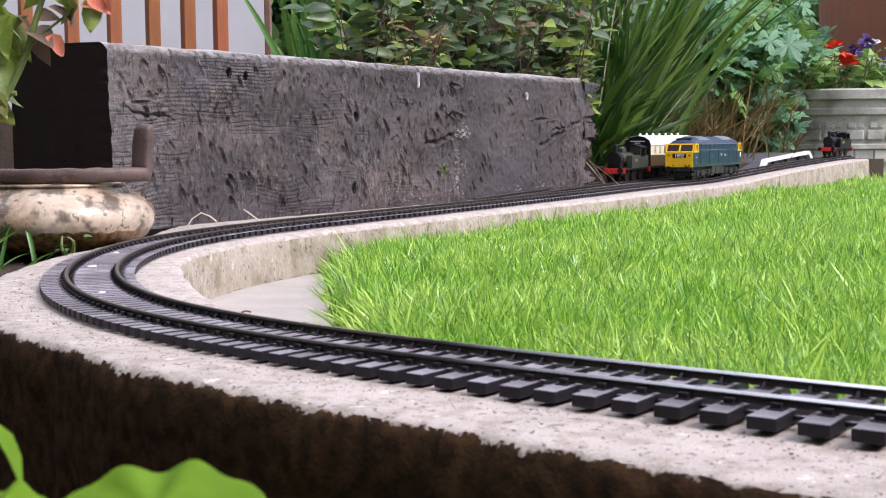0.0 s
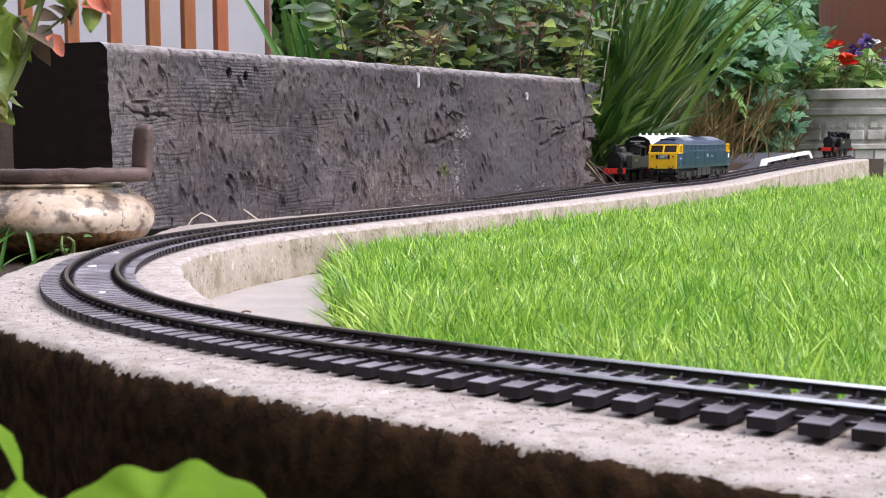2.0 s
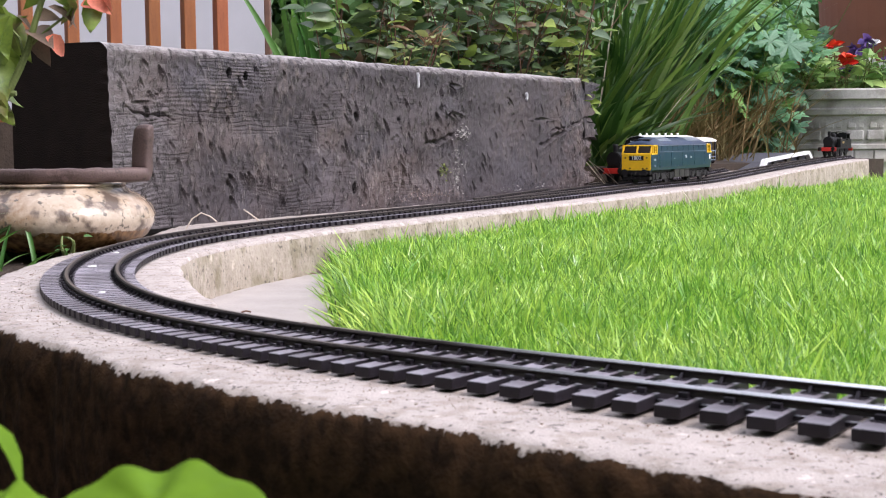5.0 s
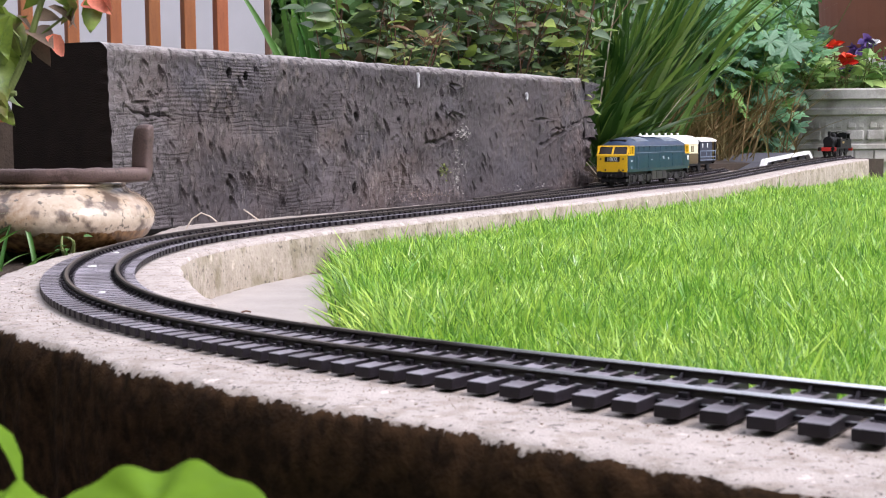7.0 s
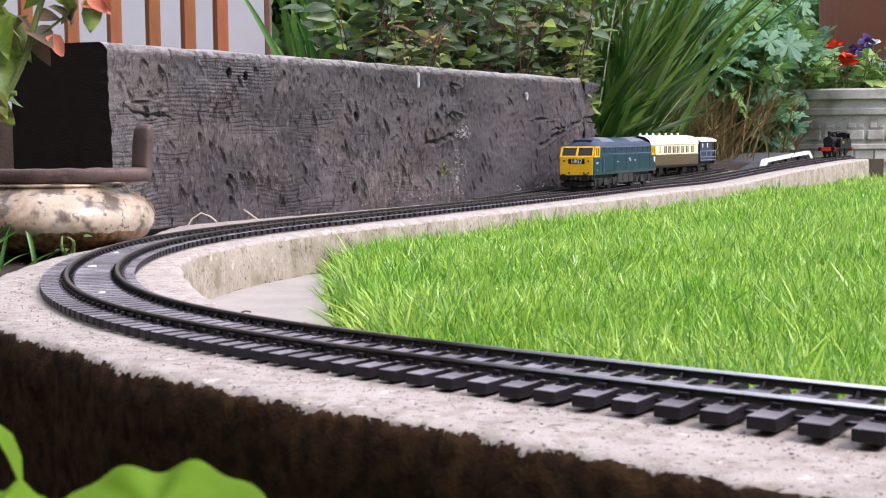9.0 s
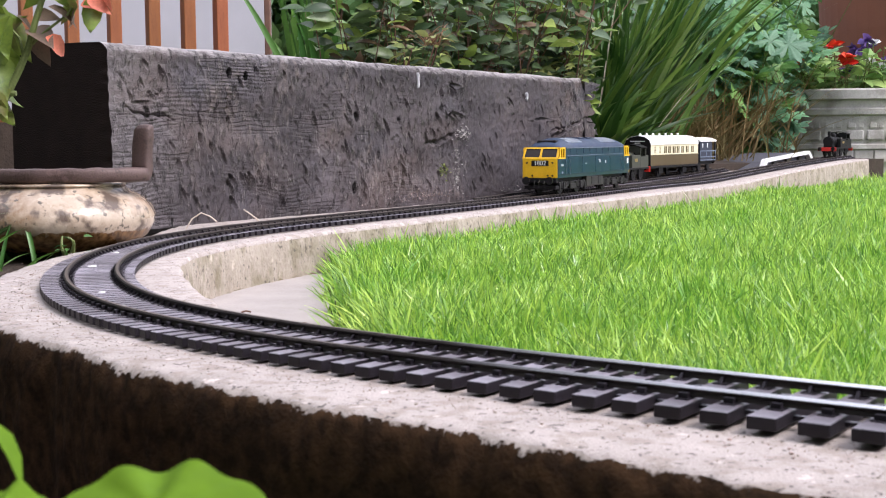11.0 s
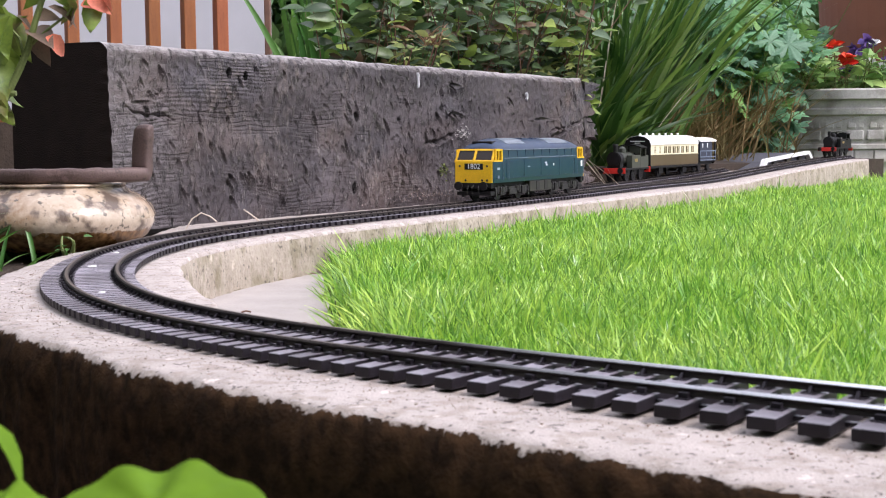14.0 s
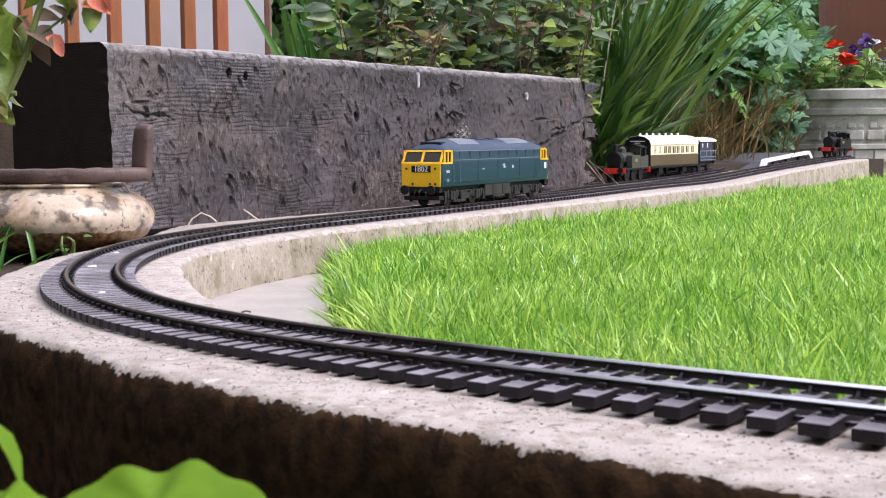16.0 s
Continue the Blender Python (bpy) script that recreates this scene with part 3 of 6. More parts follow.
def build_lawn():
    bm = BM()
    bmesh.ops.create_grid(bm, x_segments=60, y_segments=60, size=1, matrix=Matrix.Translation((2.4, 2.5, LAWN_Z)) @ Matrix.Diagonal((2.5, 2.2, 1, 1)))
    for v in bm.verts:
        v.co.z += 0.004 * noise.noise(v.co * 7)
    me = bpy.data.meshes.new("lawn")
    bm.to_mesh(me)
    bm.free()
    me.materials.append(M["thatch"])
    tagged(new("lawn", me), "mossy thatch under a green lawn", "lawn", kind="structure")
    # the cut side of the turf, by the slab
    bm = BM()
    rows = []
    for y in np.linspace(0.80, 1.5, 60):
        x = float(lawn_left(y))
        j = 0.003 * noise.noise((x * 90, y * 90, 1))
        rows.append([(x + 0.006 + j, y, LAWN_Z - 0.01), (x + 0.004 + j, y, LAWN_Z + 0.008), (x + 0.007 + j, y, LAWN_Z + 0.016), (x + 0.03, y, LAWN_Z + 0.015), (x + 0.06, y, LAWN_Z)])
    sections(bm, rows, cap=False)
    me = bpy.data.meshes.new("turf_edge")
    bm.to_mesh(me)
    bm.free()
    me.materials.append(M["thatch"])
    tagged(new("turf_edge", me), "dark cut edge of the turf beside the slab", "turf", kind="structure")
    rng = np.random.default_rng(4)
    n = 300000
    y = 0.45 + 3.9 * rng.random(n) ** 1.75
    x = -0.16 + rng.random(n) * (0.42 * y + 0.36)
    ok = inside(x, y, LAWN) & (x > lawn_left(y))
    x, y = x[ok], y[ok]
    n = len(x)
    patch = np.array([noise.noise((a * 6, b * 6, 0.5)) for a, b in zip(x, y)])
    ln = (0.024 + 0.020 * rng.random(n)) * (1 + 0.3 * patch)
    tall = rng.random(n) < 0.025
    ln[tall] *= 1.3
    wd = (0.0006 + 0.0007 * rng.random(n)) * (0.8 + 0.3 * y)
    az = rng.random(n) * 2 * np.pi
    lean = 0.15 + 0.8 * rng.random(n) ** 1.6
    edge = np.clip(1 - (x - lawn_left(y)) / 0.03, 0, 1)       # blades at the cut edge stand up or lean inwards
    ln *= 1 - 0.45 * edge
    az = np.where(rng.random(n) < 0.75 * edge, rng.uniform(-1.2, 1.2, n), az)
    curl = 0.2 + 0.9 * rng.random(n)
    side = rng.random(n) * 2 * np.pi
    V = np.zeros((n, 7, 3))
    dx, dy = np.cos(az), np.sin(az)
    sx, sy = np.cos(side), np.sin(side)
    for k, t in enumerate((0.0, 0.4, 0.75, 1.0)):
        out = ln * (lean * t + curl * 0.5 * t * t * lean)
        zz = ln * t * (1 - 0.28 * curl * lean * t)
        cx, cy = x + dx * out, y + dy * out
        w = wd * (1.0, 1.0, 0.7, 0.0)[k]
        if k < 3:
            V[:, 2 * k] = np.stack([cx - sx * w, cy - sy * w, LAWN_Z + zz], 1)
            V[:, 2 * k + 1] = np.stack([cx + sx * w, cy + sy * w, LAWN_Z + zz], 1)
        else:
            V[:, 6] = np.stack([cx, cy, LAWN_Z + zz], 1)
    base = np.arange(n)[:, None] * 7
    tris = np.concatenate([base + np.array(f) for f in ((0, 1, 3), (0, 3, 2), (2, 3, 5), (2, 5, 4), (4, 5, 6))], 1).reshape(-1, 3)
    quick_mesh("grass", V.reshape(-1, 3), tris, "grass", "long bright green lawn grass blades", "grass")


def quick_mesh(name, V, tris, material, label="", category="", kind="stuff", parent=None, smooth=False):
    me = bpy.data.meshes.new(name)
    me.vertices.add(len(V))
    me.vertices.foreach_set("co", np.asarray(V, np.float32).ravel())
    me.loops.add(len(tris) * 3)
    me.loops.foreach_set("vertex_index", np.asarray(tris, np.int32).ravel())
    me.polygons.add(len(tris))
    me.polygons.foreach_set("loop_start", np.arange(0, len(tris) * 3, 3, dtype=np.int32))
    me.update(calc_edges=True)
    me.validate()
    me.materials.append(M[material])
    if smooth:
        me.polygons.foreach_set("use_smooth", np.ones(len(me.polygons), dtype=bool))
    ob = new(name, me)
    if parent:
        ob.parent = parent
    if label:
        tagged(ob, label, category, kind=kind)
    return ob


def build_paving():
    bm = BM()
    pts = [(-0.24, 0.7), (0.02, 0.6), (-0.05, 0.998), (-0.06, 1.2), (-0.08, 1.44), (-0.24, 1.25)]
    a = [bm.verts.new((x, y, -0.043)) for x, y in pts]
    b = [bm.verts.new((x, y, -0.12)) for x, y in pts]
    bm.faces.new(a)
    for i in range(len(a)):
        j = (i + 1) % len(a)
        bm.faces.new((a[i], b[i], b[j], a[j]))
    me = bpy.data.meshes.new("paving_slab")
    bmesh.ops.recalc_face_normals(bm, faces=bm.faces)
    bm.to_mesh(me)
    bm.free()
    me.materials.append(M["paving"])
    tagged(new("paving", me), "smooth grey concrete slab between kerb and lawn", "pavement", kind="structure")


# ---- track ----
def head_slot(p, j):
    """Slot of a rail head face: painted sky glint at the near end, dull brown beyond."""
    if p[1] < 0.7 and p[0] > -0.02:
        return 1
    return 2 if j == 4 else 0


def track_rail(line, off, name, parent):
    n, _ = normals(line)
    prof = [(-0.0012, 0.0046), (-0.0008, 0.0062), (-0.0014, 0.0069), (-0.0014, 0.0075), (-0.0008, 0.0082), (0.0008, 0.0082), (0.0014, 0.0075), (0.0014, 0.0069), (0.0008, 0.0062), (0.0012, 0.0046)]
    verts, faces, slots = [], [], []
    k = len(prof)
    for p, m in zip(line, n):
        for u, z in prof:
            q = p + m * (off + u * 1.15)
            verts.append((q[0], q[1], z + 0.0004 + float(rise(p[1]))))
    for i in range(len(line) - 1):
        for j in range(k):
            a, b = i * k + j, i * k + (j + 1) % k
            faces.append((a, a + k, b + k, b))
            slots.append(0 if j not in (3, 4, 5) else head_slot(line[i], j))
    mesh_object(name, verts, faces, ["rail_side", "rail_top", "rail_dull", "rail_semi"], parent, slots=slots)


def sleeper_mesh():
    bm = BM()
    box(bm, -0.0046, 0.0046, -0.0280, 0.0328, -0.0002, 0.0043, 0.0005)
    for sgn in (-1, 1):
        y = sgn * GAUGE / 2
        box(bm, -0.0025, 0.0025, y - 0.0050, y + 0.0050, 0.0042, 0.0047, 0.0002)
        for o in (-1, 1):
            # a chair: a block that grips the rail outside, a thin leaning web inside
            if o == sgn:
                box(bm, -0.0017, 0.0017, y + o * 0.0012, y + o * 0.0036, 0.0044, 0.0066, 0.0003)
            else:
                web = [bm.verts.new((x, y + o * d_, z)) for x in (-0.0005, 0.0005) for d_, z in ((0.0012, 0.0045), (0.0012, 0.0068), (0.0022, 0.0066), (0.0046, 0.0045))]
                for f in ((0, 1, 2, 3), (7, 6, 5, 4), (0, 4, 5, 1), (1, 5, 6, 2), (2, 6, 7, 3), (3, 7, 4, 0)):
                    bm.faces.new([web[i] for i in f])
    # the strips that join the sleepers under the rails
    for sgn in (-1, 1):
        box(bm, 0.0044, 0.0105, sgn * GAUGE / 2 - 0.0012, sgn * GAUGE / 2 + 0.0012, 0.001, 0.0025)
    bmesh.ops.recalc_face_normals(bm, faces=bm.faces)
    # upward faces take the colour with the painted sheen
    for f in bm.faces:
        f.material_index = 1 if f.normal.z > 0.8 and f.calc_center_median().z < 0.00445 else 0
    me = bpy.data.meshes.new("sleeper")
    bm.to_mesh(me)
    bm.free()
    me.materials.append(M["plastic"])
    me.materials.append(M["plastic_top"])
    return me


def sleeper_pitch(s):
    """Flexible track: the sleepers bunch up round the bend."""
    return float(np.interp(s, (0.28, 0.34, 0.4, 0.5, 0.55, 0.6, 0.68, 0.75, 1.0, 1.15, 1.35), (1.17, 1.12, 1.05, 0.885, 0.80, 0.73, 0.66, 0.62, 0.64, 0.74, 0.82)))


def lay_track(name, line, label, sleepers, rng):
    top = tagged(empty(name), label, "track", "railway lines")
    n, d = normals(line)
    track_rail(line, -GAUGE / 2, "rail", top)
    track_rail(line, GAUGE / 2, "rail", top)
    s = np.r_[0, np.cumsum(np.linalg.norm(np.diff(line, axis=0), axis=1))]
    at = 0.0163
    while at < s[-1]:
        i = int(np.searchsorted(s, at))
        i = min(i, len(line) - 1)
        p = np.array([np.interp(at, s, line[:, k]) for k in range(2)])
        k = sleeper_pitch(2.0 if line is SIDING else at)
        ob = new("sleeper", sleepers)
        ob.parent = top
        ob.matrix_basis = pose(p[0], p[1], float(rise(p[1])), 0, 0, math.degrees(math.atan2(d[i, 1], d[i, 0])) + rng.normal(0, 0.4)) @ Matrix.Diagonal((k * float(np.interp(k, (0.62, 0.68, 0.74), (1.18, 1.08, 1.0))), 1, 1, 1))
        at += 0.0150 * k
    return top


SIDING = glide([(0.06, 1.86), (0.13, 2.04), (0.215, 2.26), (0.325, 2.50), (0.42, 2.69), (0.555, 2.90), (0.60, 2.965), (0.64, 3.02)], STEP, 6)
SS = np.r_[0, np.cumsum(np.linalg.norm(np.diff(SIDING, axis=0), axis=1))]


def build_tracks():
    me = sleeper_mesh()
    rng = np.random.default_rng(2)
    lay_track("railway_track", CENTRE[:END], "black plastic-sleepered model railway track curving along the kerb", me, rng)
    lay_track("railway_track", SIDING, "siding of black model railway track beside the running line", me, rng)


# ---- timber baulk, jar, fence ----
BEAM_A, BEAM_B = Vector((-0.349, 1.375, 0)), Vector((0.272, 2.352, 0))


def build_beam():
    d = (BEAM_B - BEAM_A).normalized()
    length = (BEAM_B - BEAM_A).length
    w = Vector((-d.y, d.x, 0))
    m = Matrix((d, w, Vector((0, 0, 1)))).transposed().to_4x4()
    m.translation = BEAM_A
    rng = random.Random(5)
    nx, nz = 1000, 170
    X, Z = np.meshgrid(np.linspace(0, length, nx + 1), -0.003 + 0.200 * np.linspace(0, 1, nz + 1), indexing="ij")

    def grain(x, z):
        # growth rings in wavy bands, plain near one end and worn off towards the other
        worn = min(1.0, max(0.0, 2.2 * noise.noise((x * 7, z * 17, 3)))) * min(1.0, max(0.08, (0.60 - x) / 0.3))
        bow = z + 0.014 * noise.noise((x * 5, z * 12, 9)) + 0.005 * noise.noise((x * 16, z * 22, 4))
        return 0.00042 * worn * math.sin(bow * 1250 + 4 * noise.noise((x * 11, 1, z * 40)))

    Y = np.zeros_like(X)
    for i in range(nx + 1):
        for k in range(nz + 1):
            x, z = X[i, k], Z[i, k]
            ragged = max(0.0, 1 - (length - x) / 0.05)
            Y[i, k] = 0.0045 * noise.noise((x * 3.5, z * 9, 0)) + 0.0022 * noise.noise((x * 20, z * 30, 2)) + 0.0012 * noise.noise((x * 55, z * 60, 12)) + grain(x, z) + 0.0011 * noise.noise((x * 110, z * 130, 8))
            if ragged:
                Y[i, k] += ragged * 0.02 * (0.5 + noise.noise((x * 30, z * 45, 4)))
    Y += 0.008 * np.maximum(0, (Z - 0.187) / 0.010) ** 2 + 0.0012 * np.maximum(0, (0.010 - Z) / 0.01)
    # pick and adze gouges: steep on one side, with a raised lip on the other
    gouges = []
    for _ in range(620):
        x = rng.uniform(0.02, length - 0.03)
        if rng.random() < (0.5 if x < 0.4 else 0.1 if x < 0.7 else 0.72):
            continue
        big = rng.random() ** 2
        gouges.append((x, rng.uniform(0.008, 0.188), rng.uniform(0.003, 0.006) + 0.009 * big, rng.uniform(0.0016, 0.0028) + 0.003 * rng.random() ** 2, 0.0012 + 0.0045 * rng.random() * (0.4 + big), rng.uniform(-0.75, 0.15)))
    gouges += [(0.682, 0.172, 0.005, 0.016, 0.007, 0.0), (0.674, 0.162, 0.008, 0.005, 0.010, -0.3), (0.686, 0.129, 0.005, 0.020, 0.008, 0.0), (0.692, 0.120, 0.011, 0.005, 0.012, 0.0), (0.702, 0.122, 0.009, 0.004, 0.010, 0.5), (0.679, 0.124, 0.008, 0.004, 0.008, -0.6), (0.964, 0.124, 0.004, 0.03, 0.006, 0.0), (0.975, 0.112, 0.011, 0.006, 0.008, 0.8), (0.05, 0.135, 0.003, 0.02, 0.004, 0.0)]
    for cx, cz, hl, hw, dp, sl in gouges:
        i0, i1 = np.searchsorted(X[:, 0], (cx - 2 * hw - hl, cx + 2 * hw + hl))
        k0, k1 = np.searchsorted(Z[0], (cz - hl, cz + hl))
        x, z = X[i0:i1, k0:k1], Z[i0:i1, k0:k1]
        v = (z - cz) / hl
        u = (x - cx - sl * (z - cz)) / (hw * np.sqrt(np.maximum(0.06, 1 - v * v)))
        pit = np.clip((u + 1) / 0.4, 0, 1) * np.clip((1 - u) / 1.2, 0, 1) * np.clip((1 - v) / 0.35, 0, 1) * np.clip((1 + v) / 1.5, 0, 1)
        lip = np.exp(-((u - 1.25) / 0.45) ** 2) + np.exp(-((u + 1.2) / 0.35) ** 2) * 0.5
        Y[i0:i1, k0:k1] += dp * (1.25 * pit - 0.32 * lip * (1 - v * v))
    # long splits
    for x0, z0, x1, z1, hw, dp in ((0.597, 0.083, 0.70, 0.101, 0.0026, 0.008), (0.946, 0.079, 1.128, 0.128, 0.0022, 0.009), (0.985, 0.102, 1.06, 0.115, 0.0016, 0.006), (0.02, 0.128, 0.10, 0.117, 0.0016, 0.005)):
        t = np.clip((X - x0) / (x1 - x0), 0, 1)
        off = Z - (z0 + (z1 - z0) * t + 0.0018 * np.sin(X * 95) + 0.0012 * np.sin(X * 310))
        Y += dp * np.exp(-(off / hw) ** 2) * np.sin(np.pi * t) ** 0.5 - 0.2 * dp * np.exp(-((off + 2.2 * hw) / (1.3 * hw)) ** 2) * np.sin(np.pi * t)
    # bolt holes
    for hx, hz, rx, rz in ((0.435, 0.124, 0.0055, 0.0068), (0.428, 0.029, 0.005, 0.007), (0.187, 0.173, 0.0045, 0.006), (0.216, 0.170, 0.004, 0.005), (0.537, 0.121, 0.004, 0.0016), (0.853, 0.150, 0.003, 0.002)):
        Y[((X - hx) / rx) ** 2 + ((Z - hz) / rz) ** 2 < 1] += 0.016
    verts, faces, slots = [], [], []
    for i in range(nx + 1):
        for k in range(nz + 1):
            x, z = float(X[i, k]), float(Z[i, k])
            ragged = max(0.0, 1 - (length - x) / 0.05)
            xx = x + (ragged * (0.012 * noise.noise((3, z * 70, 6)) + 0.012 * noise.noise((1, z * 200, x * 30))) if ragged else 0.0) + (0.003 * noise.noise((1, z * 90, 3)) if i == 0 else 0)
            verts.append((xx, float(Y[i, k]), z + (0.0022 * noise.noise((x * 25, 7, 3)) + 0.0014 * noise.noise((x * 90, 7, 5))) * (k / nz) ** 6))
    st = nz + 1
    for i in range(nx):
        for k in range(nz):
            a = i * st + k
            faces.append((a, a + st, a + st + 1, a + 1))
            slots.append(0)
    # top, far side and ends
    depth = 0.155
    base = len(verts)
    for i in range(nx + 1):
        x = length * i / nx
        for t in (0.085, 0.3, 0.7, 0.985):
            verts.append((x, depth * t, 0.1985 + 0.0018 * noise.noise((x * 20, t * 9, 1)) - (0.004 if t > 0.9 else 0)))
        verts.append((x, depth, 0.19))
        verts.append((x, depth, -0.003))
    for i in range(nx):
        a, b = i * st + nz, (i + 1) * st + nz
        r, q = base + i * 6, base + (i + 1) * 6
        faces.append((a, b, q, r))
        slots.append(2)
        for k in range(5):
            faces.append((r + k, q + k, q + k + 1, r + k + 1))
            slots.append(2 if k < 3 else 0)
    inner = len(verts)
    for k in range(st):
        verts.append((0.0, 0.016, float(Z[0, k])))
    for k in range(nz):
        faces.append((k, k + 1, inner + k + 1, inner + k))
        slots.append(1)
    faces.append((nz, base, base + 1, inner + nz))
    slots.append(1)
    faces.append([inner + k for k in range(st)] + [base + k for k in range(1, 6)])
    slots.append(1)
    faces.append([nx * st + k for k in range(st)] + [base + nx * 6 + k for k in range(6)])
    slots.append(0)
    ob = mesh_object("timber_baulk", verts, faces, ["timber", "timber_end", "timber_top"], smooth=False, slots=slots)
    ob.matrix_basis = m
    tagged(ob, "old grey weathered railway timber baulk edging the flower bed", "timber")
    # torn, rotten wood at the far end
    for i in range(16):
        bm = BM()
        z = rng.uniform(0.012, 0.19) if i < 14 else 0.178 + 0.006 * (i - 14)
        reach = rng.uniform(0.006, 0.022) if i < 14 else 0.034
        y = rng.uniform(0.0, 0.012)
        hh = rng.uniform(0.002, 0.012)
        pts = [(length - 0.03, z - hh), (length + reach * rng.uniform(0.2, 0.7), z - hh * rng.uniform(0.2, 0.9)), (length + reach, z + rng.uniform(-0.008, 0.008)), (length + reach * rng.uniform(0.1, 0.5), z + hh * 0.8), (length - 0.03, z + hh)]
        prism(bm, pts, y, y + rng.uniform(0.01, 0.03))
        part("splinter", bm, "timber", ob)


def build_lichen():
    """Pale lichen and a moss tuft on the timber, and two white droppings."""
    d = (BEAM_B - BEAM_A).normalized()
    out = Vector((d.y, -d.x, 0))
    rng = np.random.default_rng(41)
    for x0, z0, sx, sz, n, size, material, label in ((0.708, 0.100, 0.010, 0.006, 110, 0.0035, "pale_crust", "pale fuzzy lichen on the timber"), (0.653, 0.048, 0.008, 0.007, 60, 0.0042, "leaf_pale", "small yellow-green moss tuft on the timber"), (0.69, 0.045, 0.006, 0.022, 110, 0.003, "pale_crust", "pale fuzzy lichen on the timber"), (0.60, 0.014, 0.05, 0.006, 260, 0.0032, "pink_crust", "pinkish lichen along the timber's foot"), (0.90, 0.012, 0.05, 0.004, 70, 0.003, "pale_crust", "pale fuzzy lichen on the timber")):
        top = tagged(empty("lichen"), label, "lichen", kind="stuff")
        P, W = [], []
        for _ in range(n):
            p = BEAM_A + d * (x0 + rng.normal(0, sx)) + out * rng.uniform(-0.001, 0.003)
            P.append((p.x, p.y, max(0.006, z0 + rng.normal(0, sz))))
            W.append(tuple(np.array(out) * 0.8 + rng.normal(0, 0.7, 3)))
        scatter_leaves("tuft", "ovate", P, W, size * rng.uniform(0.4, 1.2, n), material, top, rng, up=1.0, width=1.2)
    for x, z0, z1 in ((0.583, 0.166, 0.188), (0.905, 0.155, 0.168)):
        bm = BM()
        pts = [(0.0, z1), (0.0012, z1 - 0.003), (0.0009, (z0 + z1) / 2), (0.0016, z0 + 0.004), (0.0, z0), (-0.0014, z0 + 0.003), (-0.0008, (z0 + z1) / 2), (-0.0012, z1 - 0.002)]
        prism(bm, pts, -0.0048, 0.004)
        top = tagged(empty("dropping"), "white dried dropping on the timber", "dropping")
        m = Matrix((d, -out, Vector((0, 0, 1)))).transposed().to_4x4()
        m.translation = BEAM_A + d * x
        top.matrix_basis = m
        part("streak", bm, "white_petal", top)


def build_jar():
    c = (-0.375, 1.27, -0.012)
    jar = tagged(empty("glazed_jar", Matrix.Translation(c) @ Matrix.Diagonal((0.94, 0.94, 1, 1))), "squat cream and brown glazed jar, flaking, beside the timber", "jar")
    prof = [(0.055, 0.0), (0.076, 0.005), (0.090, 0.015), (0.0975, 0.027), (0.0985, 0.034), (0.0955, 0.042), (0.089, 0.049), (0.081, 0.0545), (0.074, 0.0575), (0.0695, 0.0605), (0.067, 0.064), (0.06, 0.066)]
    part("body", lathe(prof, 72, 0.01), "glaze", jar, smooth=True)
    part("neck", lathe([(0.066, 0.0625), (0.0695, 0.0638), (0.069, 0.0658), (0.055, 0.0665)], 60, 0.012), "glaze", jar, smooth=True)
    iron = tagged(empty("rusty_iron_bracket", Matrix.Translation((-0.375, 1.27, 0.0545))), "rusty brown iron strap with an upturned end, on the jar", "bracket")
    # a flat bar bent round the neck, its end turned up
    way = []
    for i in range(40):
        g = math.radians(-215 + 195 * i / 39)
        r_ = Vector((math.cos(g), math.sin(g), 0))
        way.append((Vector((0.088 * math.cos(g), 0.046 * math.sin(g), 0.0074)), r_, Vector((0, 0, 1)), 0.0105, 0.0070))
    p, r_, _, _, _ = way[-1]
    t_ = Vector((math.sin(math.radians(20)), math.cos(math.radians(20)), 0))
    for i in range(1, 6):
        g = math.radians(90 * i / 5)
        way.append((p + t_ * 0.006 * math.sin(g) + Vector((0, 0, 0.008 * (1 - math.cos(g)))), r_, (Vector((0, 0, 1)) * math.cos(g) - t_ * math.sin(g)), 0.0095, 0.0070))
    end = way[-1][0]
    for k, z in enumerate((0.012, 0.024, 0.035, 0.0385, 0.0405)):
        way.append((end + Vector((0.0012 * k, 0, z)), r_, -t_, (0.0092, 0.009, 0.0088, 0.0075, 0.005)[k], (0.007, 0.0068, 0.0066, 0.0052, 0.003)[k]))
    bm = BM()
    rows = []
    for q, e1, e2, h1, h2 in way:
        row = []
        for j in range(17):
            g = 2 * math.pi * j / 16
            cu, su = math.cos(g), math.sin(g)
            v = q + e1 * h1 * math.copysign(abs(cu) ** 0.45, cu) + e2 * h2 * math.copysign(abs(su) ** 0.45, su)
            row.append(v + Vector((0.0009 * noise.noise(v * 90), 0, 0.0011 * noise.noise(v * 70 + Vector((5, 0, 0))))))
        rows.append(row)
    sections(bm, rows)
    bmesh.ops.remove_doubles(bm, verts=bm.verts, dist=1e-6)
    part("strap", bm, "rust", iron, smooth=True)


